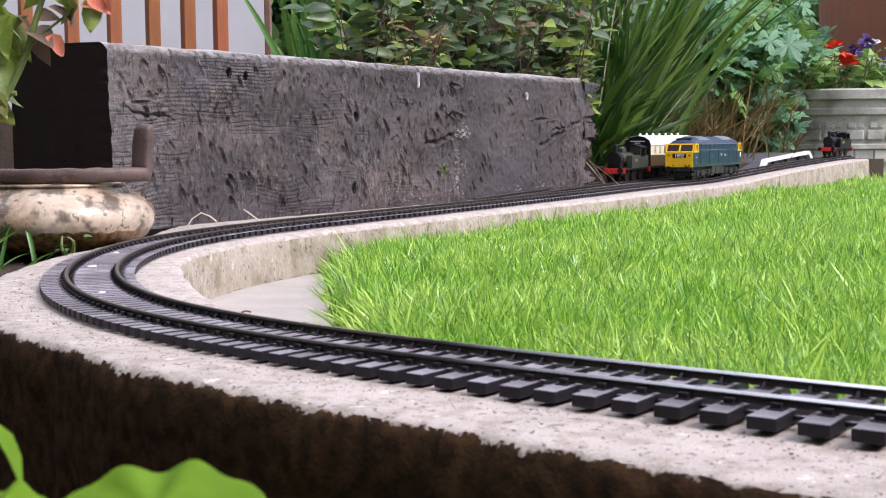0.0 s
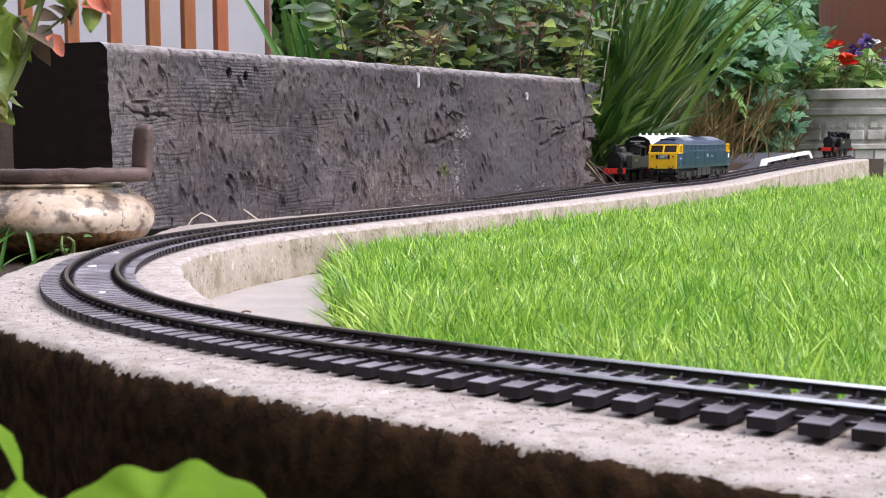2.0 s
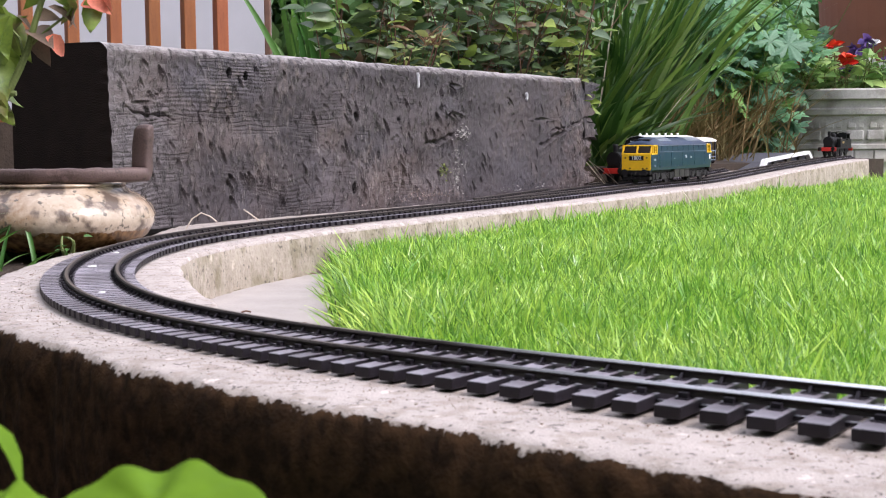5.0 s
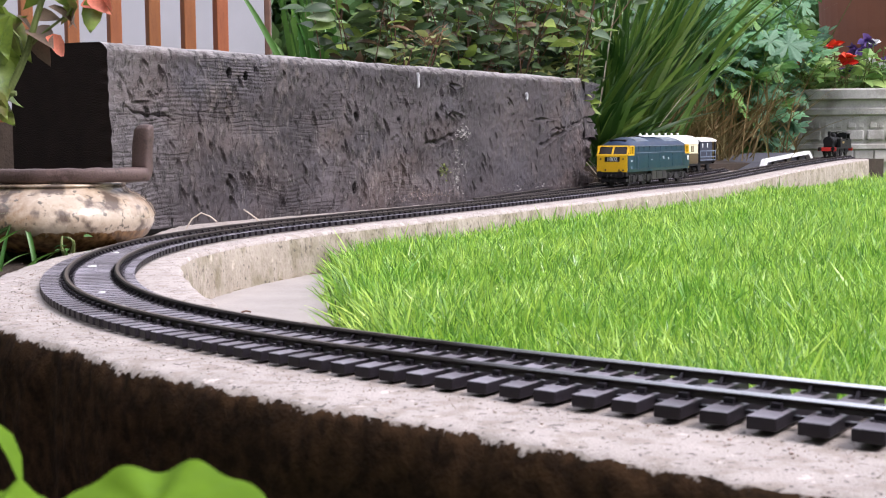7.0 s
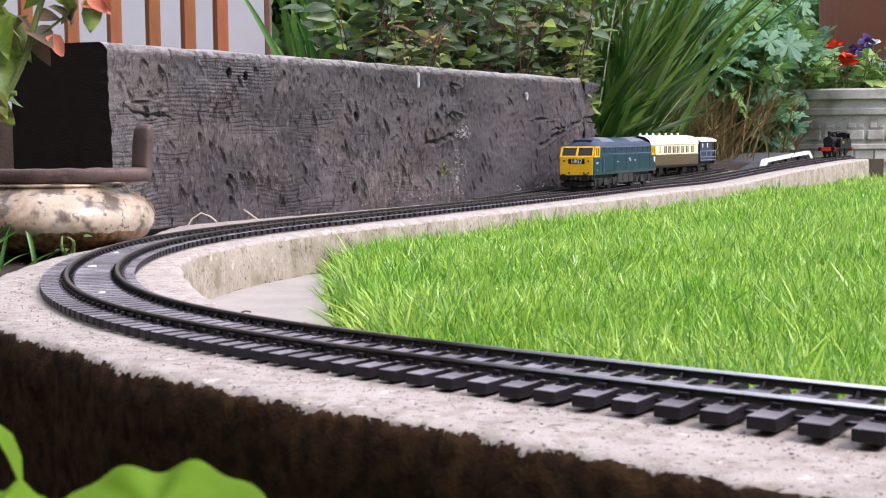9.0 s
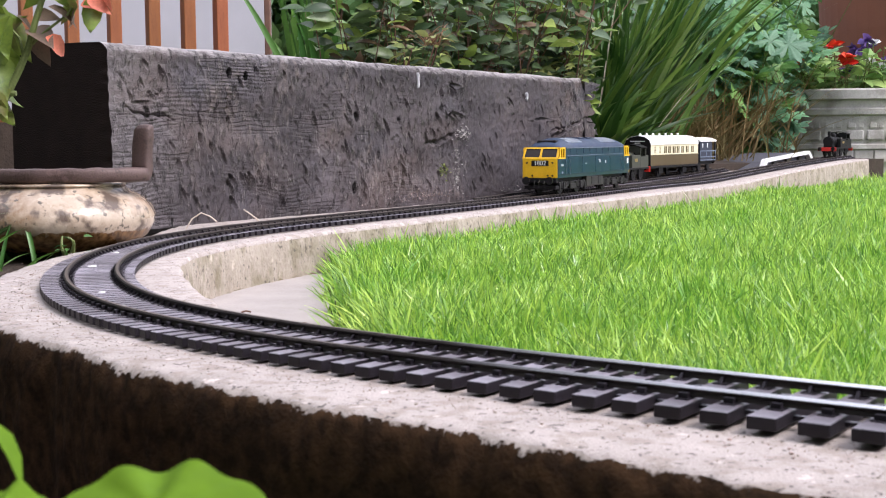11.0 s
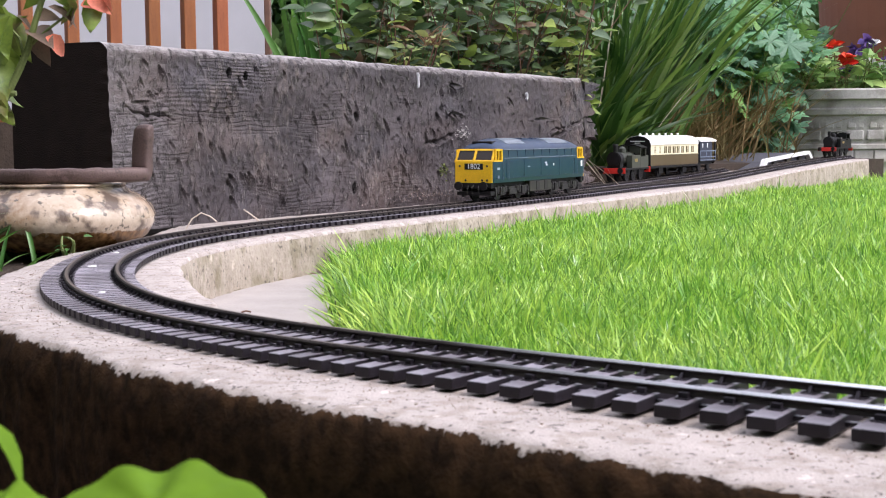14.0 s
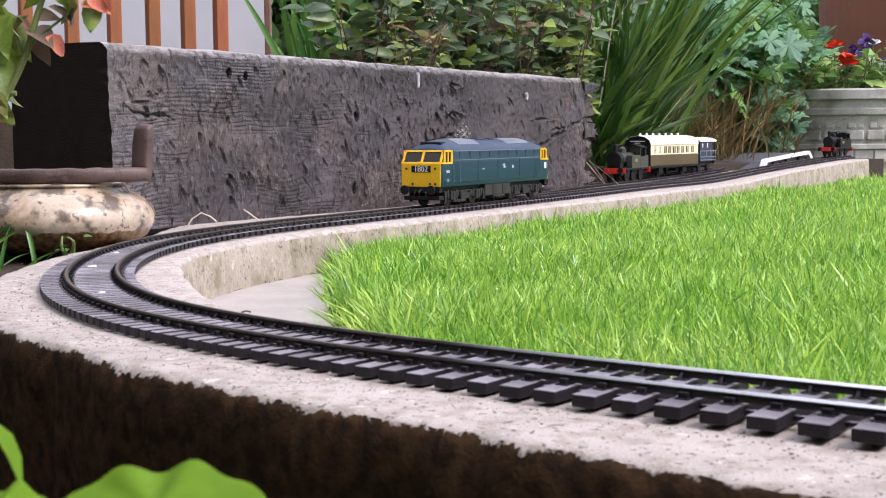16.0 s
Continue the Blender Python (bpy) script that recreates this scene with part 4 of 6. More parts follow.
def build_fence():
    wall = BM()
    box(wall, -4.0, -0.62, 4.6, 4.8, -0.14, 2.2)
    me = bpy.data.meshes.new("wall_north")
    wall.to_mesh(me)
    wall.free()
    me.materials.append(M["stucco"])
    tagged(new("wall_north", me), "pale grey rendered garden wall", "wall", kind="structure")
    fence = tagged(empty("slat_fence", pose(0, 2.72, 0)), "orange-brown stained vertical slat fence", "fence")
    for x in (-0.96, -0.86, -0.765, -0.677, -0.597, -0.524, -0.457):
        bm = BM()
        box(bm, -0.0125, 0.0125, -0.014, 0.014, -0.02, 0.75, 0.002)
        part("slat", bm, "fence", fence).matrix_basis = pose(x, 0, 0, 0, 0, 30)
    for z in (0.12, 0.6):
        bm = BM()
        box(bm, -1.0, -0.1, 0.0185, 0.035, z - 0.02, z + 0.02, 0.002)
        part("rail", bm, "fence", fence)
    bm = BM()
    box(bm, -0.365, -0.353, -0.012, 0.012, -0.02, 0.75, 0.002)
    part("edge_post", bm, "stem", fence)


def build_bed():
    """The raised soil behind the timber."""
    d = (BEAM_B - BEAM_A).normalized()
    w = Vector((-d.y, d.x, 0))
    a, b = BEAM_A + w * 0.15 - d * 0.3, BEAM_B + w * 0.15
    pts = [a + Vector((-0.5, 0, 0)), b, b + w * 0.1 + d * 0.1, Vector((1.2, 3.54, 0)), Vector((-1.6, 3.54, 0))]
    bm = BM()
    lo = [bm.verts.new((p.x, p.y, -0.14)) for p in pts]
    hi = [bm.verts.new((p.x, p.y, 0.12 if i not in (2, 3) else 0.03)) for i, p in enumerate(pts)]
    bm.faces.new(hi)
    for i in range(5):
        j = (i + 1) % 5
        bm.faces.new((lo[i], lo[j], hi[j], hi[i]))
    me = bpy.data.meshes.new("soil_bed")
    bmesh.ops.recalc_face_normals(bm, faces=bm.faces)
    bm.to_mesh(me)
    bm.free()
    me.materials.append(M["soil"])
    tagged(new("soil_bed", me), "dark planted soil bed behind the timber", "flower bed", kind="structure")
    bm = BM()
    bmesh.ops.create_grid(bm, x_segments=30, y_segments=30, size=0.75, matrix=Matrix.Translation((-1.03, 1.1, -0.02)))
    for v in bm.verts:
        v.co.z += 0.008 * noise.noise(v.co * 20)
        if v.co.x > -0.33:
            v.co.z -= 0.1
    me = bpy.data.meshes.new("soil_border")
    bm.to_mesh(me)
    bm.free()
    me.materials.append(M["soil"])
    tagged(new("soil_border", me), "dark soil border beside the kerb", "flower bed", kind="structure")


# ---- trains; sizes in metres of the full-size vehicle, drawn at U ----
U = 0.95 / 43.5
TOP = RAIL_Z


def sc(bm):
    bmesh.ops.scale(bm, vec=(U, U, U), verts=bm.verts)
    return bm


def wheelset(parent, x, r, spokes=0, gauge=1.435, z=None):
    bm = BM()
    cyl(bm, (0, -gauge / 2, 0), (0, gauge / 2, 0), 0.08, n=10)
    hub = part("wheelset", sc(bm), "frame_grey", parent)
    hub.matrix_basis = pose(x * U, 0, (r if z is None else z) * U)
    for s in (-1, 1):
        bm = BM()
        cyl(bm, (0, s * (gauge / 2), 0), (0, s * (gauge / 2 + 0.13), 0), r, n=20)
        cyl(bm, (0, s * (gauge / 2 - 0.05), 0), (0, s * (gauge / 2 + 0.01), 0), r + 0.06, n=20)
        for k in range(spokes):
            a = 2 * math.pi * k / spokes
            box(bm, -0.05 + 0.5 * r * math.cos(a), 0.05 + 0.5 * r * math.cos(a), s * (gauge / 2 + 0.12), s * (gauge / 2 + 0.16), 0.5 * r * math.sin(a) - 0.05, 0.5 * r * math.sin(a) + 0.05)
        part("wheel", sc(bm), "black", hub)
    return hub


def words(text, size, material, parent, m):
    cu = bpy.data.curves.new("lettering", "FONT")
    cu.body, cu.size, cu.extrude, cu.align_x, cu.align_y = text, size, 0.0001, "CENTER", "CENTER"
    tmp = bpy.data.objects.new("lettering", cu)
    scene.collection.objects.link(tmp)
    me = bpy.data.meshes.new_from_object(tmp.evaluated_get(bpy.context.evaluated_depsgraph_get()))
    bpy.data.objects.remove(tmp)
    me.materials.clear()
    me.materials.append(M[material])
    ob = new("lettering", me)
    ob.parent = parent
    ob.matrix_basis = m
    return ob


def buffers(parent, x, way, z=1.05, y=0.86, material="black"):
    for s in (-1, 1):
        bm = BM()
        cyl(bm, (x, s * y, z), (x + way * 0.35, s * y, z), 0.13, n=12)
        cyl(bm, (x + way * 0.33, s * y, z), (x + way * 0.42, s * y, z), 0.26, n=18)
        part("buffer", sc(bm), material, parent)


def diesel():
    loco = tagged(empty("diesel_locomotive"), "blue model diesel locomotive with yellow cab ends, running on the track", "locomotive")
    HB = 7.45
    # lower body
    bm = BM()
    side = [(-1.30, 1.15), (-1.36, 1.45), (-1.37, 2.0), (-1.36, 2.5), (-1.31, 3.22), (1.31, 3.22), (1.36, 2.5), (1.37, 2.0), (1.36, 1.45), (1.30, 1.15)]
    rows = []
    for x, k in ((-HB, 0.965), (-HB + 0.12, 0.995), (-HB + 0.35, 1), (HB - 0.35, 1), (HB - 0.12, 0.995), (HB, 0.965)):
        rows.append([(x, y * k, min(z, 2.5) if abs(x) > HB - 1.3 and z > 2.6 else z) for y, z in side])
    r2 = []
    for row in rows[:3]:
        r2.append(row)
    r2.append([(-HB + 1.3, y, min(z, 2.5)) for y, z in side])
    r2.append([(-HB + 1.302, y, z) for y, z in side])
    r2.append([(HB - 1.302, y, z) for y, z in side])
    r2.append([(HB - 1.3, y, min(z, 2.5)) for y, z in side])
    r2 += rows[3:]
    sections(bm, [r + r[:1] for r in r2])
    part("body", sc(bm), "blue", loco, "rail-blue painted body side")
    # roof
    bm = BM()
    arch = [(-1.33, 3.2), (-1.29, 3.34), (-1.12, 3.55), (-0.75, 3.76), (-0.35, 3.87), (0, 3.9), (0.35, 3.87), (0.75, 3.76), (1.12, 3.55), (1.29, 3.34), (1.33, 3.2)]
    rows = []
    for x, k, w in ((6.85, 0.06, 0.93), (6.75, 0.28, 0.95), (6.45, 0.55, 0.975), (6.0, 0.8, 0.99), (5.5, 0.95, 1), (5.0, 1, 1)):
        rows.append([(x, y * w, 3.2 + (z - 3.2) * k) for y, z in arch])
    rows += [[(-x, y, z) for x, y, z in r] for r in rows[::-1]]
    sections(bm, rows)
    part("roof", sc(bm), "roof_blue", loco, "grey-blue domed roof", smooth=True)
    for x0, x1 in ((2.2, 5.0), (-4.9, -1.6)):
        bm = BM()
        sections(bm, [[(x, y * 1.005, z + 0.02) for y, z in arch[2:9]] for x in (x0, x1)], cap=False)
        bmesh.ops.solidify(bm, geom=bm.faces, thickness=0.03)
        part("roof_panel", sc(bm), "roof_sheet", loco, "pale grey roof panel")
    bm = BM()
    box(bm, 5.7, 6.35, -0.7, 0.7, 3.5, 3.74, 0.06)
    part("roof_vent", sc(bm), "black", loco)
    for x0, x1 in ((-1.0, -0.3), (0.4, 1.4)):
        bm = BM()
        box(bm, x0, x1, -0.5, 0.5, 3.84, 3.93, 0.03)
        part("exhaust_hatch", sc(bm), "roof_blue", loco)
    # cab ends
    for w in (1, -1):
        cab = empty("cab_end", pose(0, 0, 0, 0, 0, 0 if w > 0 else 180))
        cab.parent = loco
        bm = BM()
        box(bm, HB - 0.01, HB + 0.055, -1.29, 1.29, 1.16, 2.52, 0.025)
        part("nose_panel", sc(bm), "yellow", cab, "yellow nose panel")
        # window band: pillars, sill and head
        bm = BM()
        lean = lambda z: HB + 0.03 - 0.42 * (z - 2.5) / 0.75

        def bar(y0, y1, z0, z1, t=0.08):
            vs = []
            for z in (z0, z1):
                for y in (y0, y1):
                    for o in (0, -t):
                        vs.append(bm.verts.new((lean(z) + o, y * (1 - 0.04 * (z - 2.5) / 0.75), z)))
            for f in ((0, 2, 6, 4), (1, 5, 7, 3), (0, 1, 3, 2), (4, 6, 7, 5), (0, 4, 5, 1), (2, 3, 7, 6)):
                bm.faces.new([vs[i] for i in f])
        bar(-1.32, 1.32, 2.48, 2.58)
        bar(-1.32, 1.32, 3.16, 3.26)
        bar(-1.32, -1.20, 2.48, 3.26)
        bar(1.20, 1.32, 2.48, 3.26)
        bar(-0.07, 0.07, 2.48, 3.26)
        part("window_surround", sc(bm), "yellow", cab, "yellow window surround")
        for s in (-1, 1):
            bm = BM()
            for x0, x1, z0, z1 in ((HB - 1.3, HB - 0.02, 2.46, 2.56), (HB - 1.3, HB - 0.4, 3.14, 3.25), (HB - 1.3, HB - 1.14, 2.5, 3.25), (HB - 0.82, HB - 0.72, 2.5, 3.25), (HB - 0.42, HB - 0.28, 2.5, 3.2)):
                box(bm, x0, x1, s * 1.275, s * 1.37, z0, z1)
            part("side_window_surround", sc(bm), "yellow", cab, "yellow side window surround")
        for y0, y1 in ((-1.2, -0.07), (0.07, 1.2)):
            bm = BM()
            a = [bm.verts.new((lean(z) - 0.06, y, z)) for z, y in ((2.56, y0), (2.56, y1), (3.18, y1), (3.18, y0))]
            b = [bm.verts.new((v.co.x - 0.04, v.co.y, v.co.z)) for v in a]
            bm.faces.new(a)
            bm.faces.new(b[::-1])
            for i in range(4):
                bm.faces.new((a[i], a[(i + 1) % 4], b[(i + 1) % 4], b[i]))
            part("windscreen", sc(bm), "glass", cab, "dark windscreen pane")
        for s in (-1, 1):
            bm = BM()
            box(bm, HB - 1.2, HB - 0.35, s * 1.24, s * 1.28, 2.52, 3.2)
            part("side_window", sc(bm), "glass", cab, "dark side window")
        bm = BM()
        box(bm, HB - 1.28, HB - 0.5, -1.2, 1.2, 2.45, 2.5)
        part("cab_floor", sc(bm), "frame_grey", cab)
        # headcode box
        bm = BM()
        box(bm, HB + 0.05, HB + 0.075, -0.62, 0.66, 1.98, 2.36, 0.01)
        part("headcode_box", sc(bm), "black", cab, "black headcode panel")
        words("1802", 0.46 * U, "white", cab, Matrix.Translation(((HB + 0.08) * U, 0.02 * U, 2.17 * U)) @ Matrix(((0, 0, 1, 0), (1, 0, 0, 0), (0, 1, 0, 0), (0, 0, 0, 1))))
        for y, z in ((-0.95, 2.2), (0.95, 2.2), (-0.55, 1.32), (0.6, 1.32), (0.95, 1.32)):
            bm = BM()
            cyl(bm, (HB + 0.04, y, z), (HB + 0.09, y, z), 0.07, n=10)
            part("marker_light", sc(bm), "tank_grey", cab)
        bm = BM()
        box(bm, HB - 0.3, HB + 0.06, -1.22, 1.22, 0.82, 1.16, 0.03)
        part("buffer_beam", sc(bm), "black", cab)
        for s in (-1, 1):
            bm = BM()
            cyl(bm, (HB, s * 0.86, 0.98), (HB + 0.42, s * 0.86, 0.98), 0.13, n=12)
            cyl(bm, (HB + 0.4, s * 0.86, 0.98), (HB + 0.5, s * 0.86, 0.98), 0.27, n=18)
            part("buffer", sc(bm), "black", cab)
            bm = BM()
            tube(bm, [(HB + 0.05, s * 0.35, 0.98), (HB + 0.18, s * 0.37, 0.75), (HB + 0.1, s * 0.42, 0.45)], 0.035, 6)
            part("brake_hose", sc(bm), "tank_grey", cab)
        bm = BM()
        tube(bm, [(HB + 0.05, 0, 1.0), (HB + 0.3, 0, 0.85), (HB + 0.22, 0, 0.5)], 0.05, 6)
        part("coupling", sc(bm), "tank_grey", cab)
        bm = BM()
        box(bm, HB - 0.55, HB + 0.02, -1.18, 1.18, 0.38, 0.62, 0.03)
        part("valance", sc(bm), "black", cab)
    # lines, crest and plates on both sides
    for s in (-1, 1):
        for z, x0, x1, t in ((3.19, -5.95, 5.95, 0.045), (2.66, -5.9, 5.9, 0.035)):
            bm = BM()
            yy = s * (1.345 if z > 3 else 1.357)
            box(bm, x0, x1, yy - 0.02, yy + 0.02, z - t / 2, z + t / 2)
            part("gutter_strip", sc(bm), "panel_grey", loco, "pale raised strip")
        bm = BM()
        for k, o in enumerate((-0.05, 0.1)):
            box(bm, -0.85 + o, -0.48 + o, s * 1.372 - 0.012, s * 1.372 + 0.012, 2.08 + 0.16 * k, 2.15 + 0.16 * k)
        cyl(bm, (-0.65, s * 1.36, 2.2), (-0.65, s * 1.386, 2.2), 0.14, n=12)
        part("emblem", sc(bm), "roof_sheet", loco, "white emblem")
        for x, z0, z1, hw, tint in ((-1.9, 2.04, 2.2, 0.06, "white"), (6.75, 1.95, 2.1, 0.2, "roof_sheet"), (6.75, 1.42, 1.6, 0.12, "panel_grey"), (-6.9, 1.9, 2.3, 0.15, "white"), (2.2, 2.04, 2.1, 0.16, "roof_sheet")):
            bm = BM()
            box(bm, x - hw, x + hw, s * 1.372 - 0.012, s * 1.372 + 0.012, z0, z1)
            part("plate", sc(bm), tint, loco, "small pale plate")
        for x0, x1, z in ((-7.0, 7.0, 1.42), (4.6, 5.9, 2.42)):
            bm = BM()
            box(bm, x0, x1, s * 1.366 - 0.016, s * 1.366 + 0.016, z - 0.02, z + 0.02)
            part("body_moulding", sc(bm), "roof_blue", loco)
        for x in (-5.9, -4.9, -3.7, -2.7, 2.7, 3.7, 4.9, 5.9):
            bm = BM()
            for k in range(5):
                cyl(bm, (x, s * 1.2, 0.5 + 0.08 * k), (x, s * 1.2, 0.54 + 0.08 * k), 0.13, n=10)
            part("spring", sc(bm), "tank_grey", loco, "grey coil spring")
        for i in range(9):
            x = -5.2 + 1.3 * i
            bm = BM()
            box(bm, x - 0.025, x + 0.025, s * 1.33 - 0.02, s * 1.33 + 0.02, 2.7, 3.16)
            part("panel_seam", sc(bm), "roof_blue", loco)
        for x in (6.1, 5.3, -5.3, -6.1):
            bm = BM()
            tube(bm, [(x, s * 1.37, 1.35), (x, s * 1.41, 1.4), (x, s * 1.41, 2.35), (x, s * 1.37, 2.4)], 0.022, 5)
            part("handrail", sc(bm), "panel_grey", loco)
        for x in (5.7, -5.7):
            bm = BM()
            box(bm, x - 0.3, x + 0.3, s * 1.1, s * 1.3, 0.55, 0.62)
            part("step", sc(bm), "frame_grey", loco)
        for x in (5.6, -5.6, 2.9, -2.9, 0.2):
            bm = BM()
            box(bm, x - 0.03, x + 0.03, s * 1.37 - 0.012, s * 1.37 + 0.012, 1.4, 2.55)
            part("panel_seam", sc(bm), "blue", loco)
    # underframe
    bm = BM()
    box(bm, -1.75, 1.75, -1.25, 1.25, 0.42, 1.16, 0.06)
    part("fuel_tank", sc(bm), "tank_grey", loco, "drab grey fuel tank")
    bm = BM()
    box(bm, 0.2, 0.75, -1.29, 1.29, 0.5, 1.1, 0.04)
    box(bm, -1.2, -0.6, -1.29, 1.29, 0.5, 1.1, 0.04)
    part("battery_box", sc(bm), "frame_grey", loco)
    bm = BM()
    box(bm, -7.0, 7.0, -0.9, 0.9, 0.9, 1.16)
    part("underframe", sc(bm), "black", loco)
    wheels = []
    for w in (1, -1):
        bm = BM()
        for s in (-1, 1):
            box(bm, -2.5, 2.5, s * 1.0, s * 1.16, 0.55, 0.88, 0.03)
            box(bm, -0.6, 0.6, s * 1.0, s * 1.24, 0.35, 0.7, 0.03)
            for x in (-1.6, 1.6):
                box(bm, x - 0.28, x + 0.28, s * 1.0, s * 1.27, 0.36, 0.86, 0.04)
                for o in (-0.5, 0.5):
                    cyl(bm, (x + o, s * 1.12, 0.45), (x + o, s * 1.12, 0.95), 0.11, n=10)
            box(bm, -2.5, -2.35, s * 1.0, s * 1.2, 0.25, 0.8)
            box(bm, 2.35, 2.5, s * 1.0, s * 1.2, 0.25, 0.8)
        bogie = part("bogie", sc(bm), "frame_grey", loco)
        bogie.matrix_basis = pose(w * 4.3 * U, 0, 0)
        for x in (-1.6, 1.6):
            wheels.append(wheelset(loco, w * 4.3 + x, 0.5715))
    return loco, wheels


def small_tank_engine(name, label, body, cabroof=True):
    """A six-wheeled side-tank engine; it faces +x."""
    e = tagged(empty(name), label, "locomotive", "steam engines")
    bm = BM()
    box(bm, -3.6, 3.6, -1.15, 1.15, 1.0, 1.16, 0.02)
    box(bm, -3.3, 3.4, -0.75, 0.75, 0.55, 1.02)
    part("footplate", sc(bm), "black", e)
    for x in (3.6, -3.6):
        bm = BM()
        box(bm, x - 0.08, x + 0.08, -1.2, 1.2, 0.72, 1.2, 0.02)
        part("buffer_beam", sc(bm), "buffer_red", e, "red buffer beam")
        buffers(e, x, 1 if x > 0 else -1, 0.98, 0.86, "black")
    bm = BM()
    cyl(bm, (-1.2, 0, 1.95), (2.3, 0, 1.95), 0.6, n=24)
    part("boiler", sc(bm), body, e, smooth=False)
    bm = BM()
    cyl(bm, (2.3, 0, 1.95), (3.2, 0, 1.95), 0.68, n=24)
    cyl(bm, (3.2, 0, 1.95), (3.27, 0, 1.95), 0.6, n=24)
    box(bm, 2.35, 3.2, -0.6, 0.6, 1.1, 1.7)
    part("smokebox", sc(bm), "black", e)
    bm = BM()
    cyl(bm, (2.75, 0, 2.5), (2.75, 0, 3.2), 0.19, 0.22, n=16)
    cyl(bm, (2.75, 0, 3.16), (2.75, 0, 3.3), 0.28, 0.24, n=16)
    part("chimney", sc(bm), "black", e)
    bm = BM()
    cyl(bm, (0.9, 0, 2.4), (0.9, 0, 2.9), 0.32, n=16)
    cyl(bm, (0.9, 0, 2.9), (0.9, 0, 3.08), 0.32, 0.1, n=16)
    part("dome", sc(bm), body, e)
    for s in (-1, 1):
        bm = BM()
        box(bm, -0.9, 1.5, s * 0.62, s * 1.14, 1.16, 2.3, 0.03)
        part("side_tank", sc(bm), body, e)
        bm = BM()
        box(bm, -0.1, 0.7, s * 1.141, s * 1.16, 1.7, 1.98, 0.01)
        part("tank_plate", sc(bm), "brass", e, "small brass plate")
    for s in (-1, 1):
        bm = BM()
        box(bm, -2.6, -0.9, s * 1.06, s * 1.14, 1.16, 2.15)
        box(bm, -2.6, -2.4, s * 1.06, s * 1.14, 2.15, 3.0)
        box(bm, -1.05, -0.9, s * 1.06, s * 1.14, 2.15, 3.0)
        box(bm, -0.98, -0.9, s * 0.1, s * 1.14, 2.5, 3.1)
        box(bm, -2.6, -2.5, s * 0.1, s * 1.14, 2.3, 3.0)
        part("cab_side", sc(bm), body, e)
    bm = BM()
    box(bm, -3.4, -2.5, -1.1, 1.1, 1.16, 2.25, 0.03)
    part("bunker", sc(bm), body, e)
    bm = BM()
    rows = [[(x, y, 3.0 + 0.28 * (1 - (y / 1.2) ** 2)) for y in np.linspace(-1.2, 1.2, 9)] for x in (-2.75, -0.75)]
    rows = [r + [(p[0], p[1], p[2] - 0.07) for p in r[::-1]] for r in rows]
    sections(bm, [r + r[:1] for r in rows])
    part("cab_roof", sc(bm), "black", e)
    for x in (-1.9, 0.2, 2.1):
        wheelset(e, x, 0.6, 8)
    return e


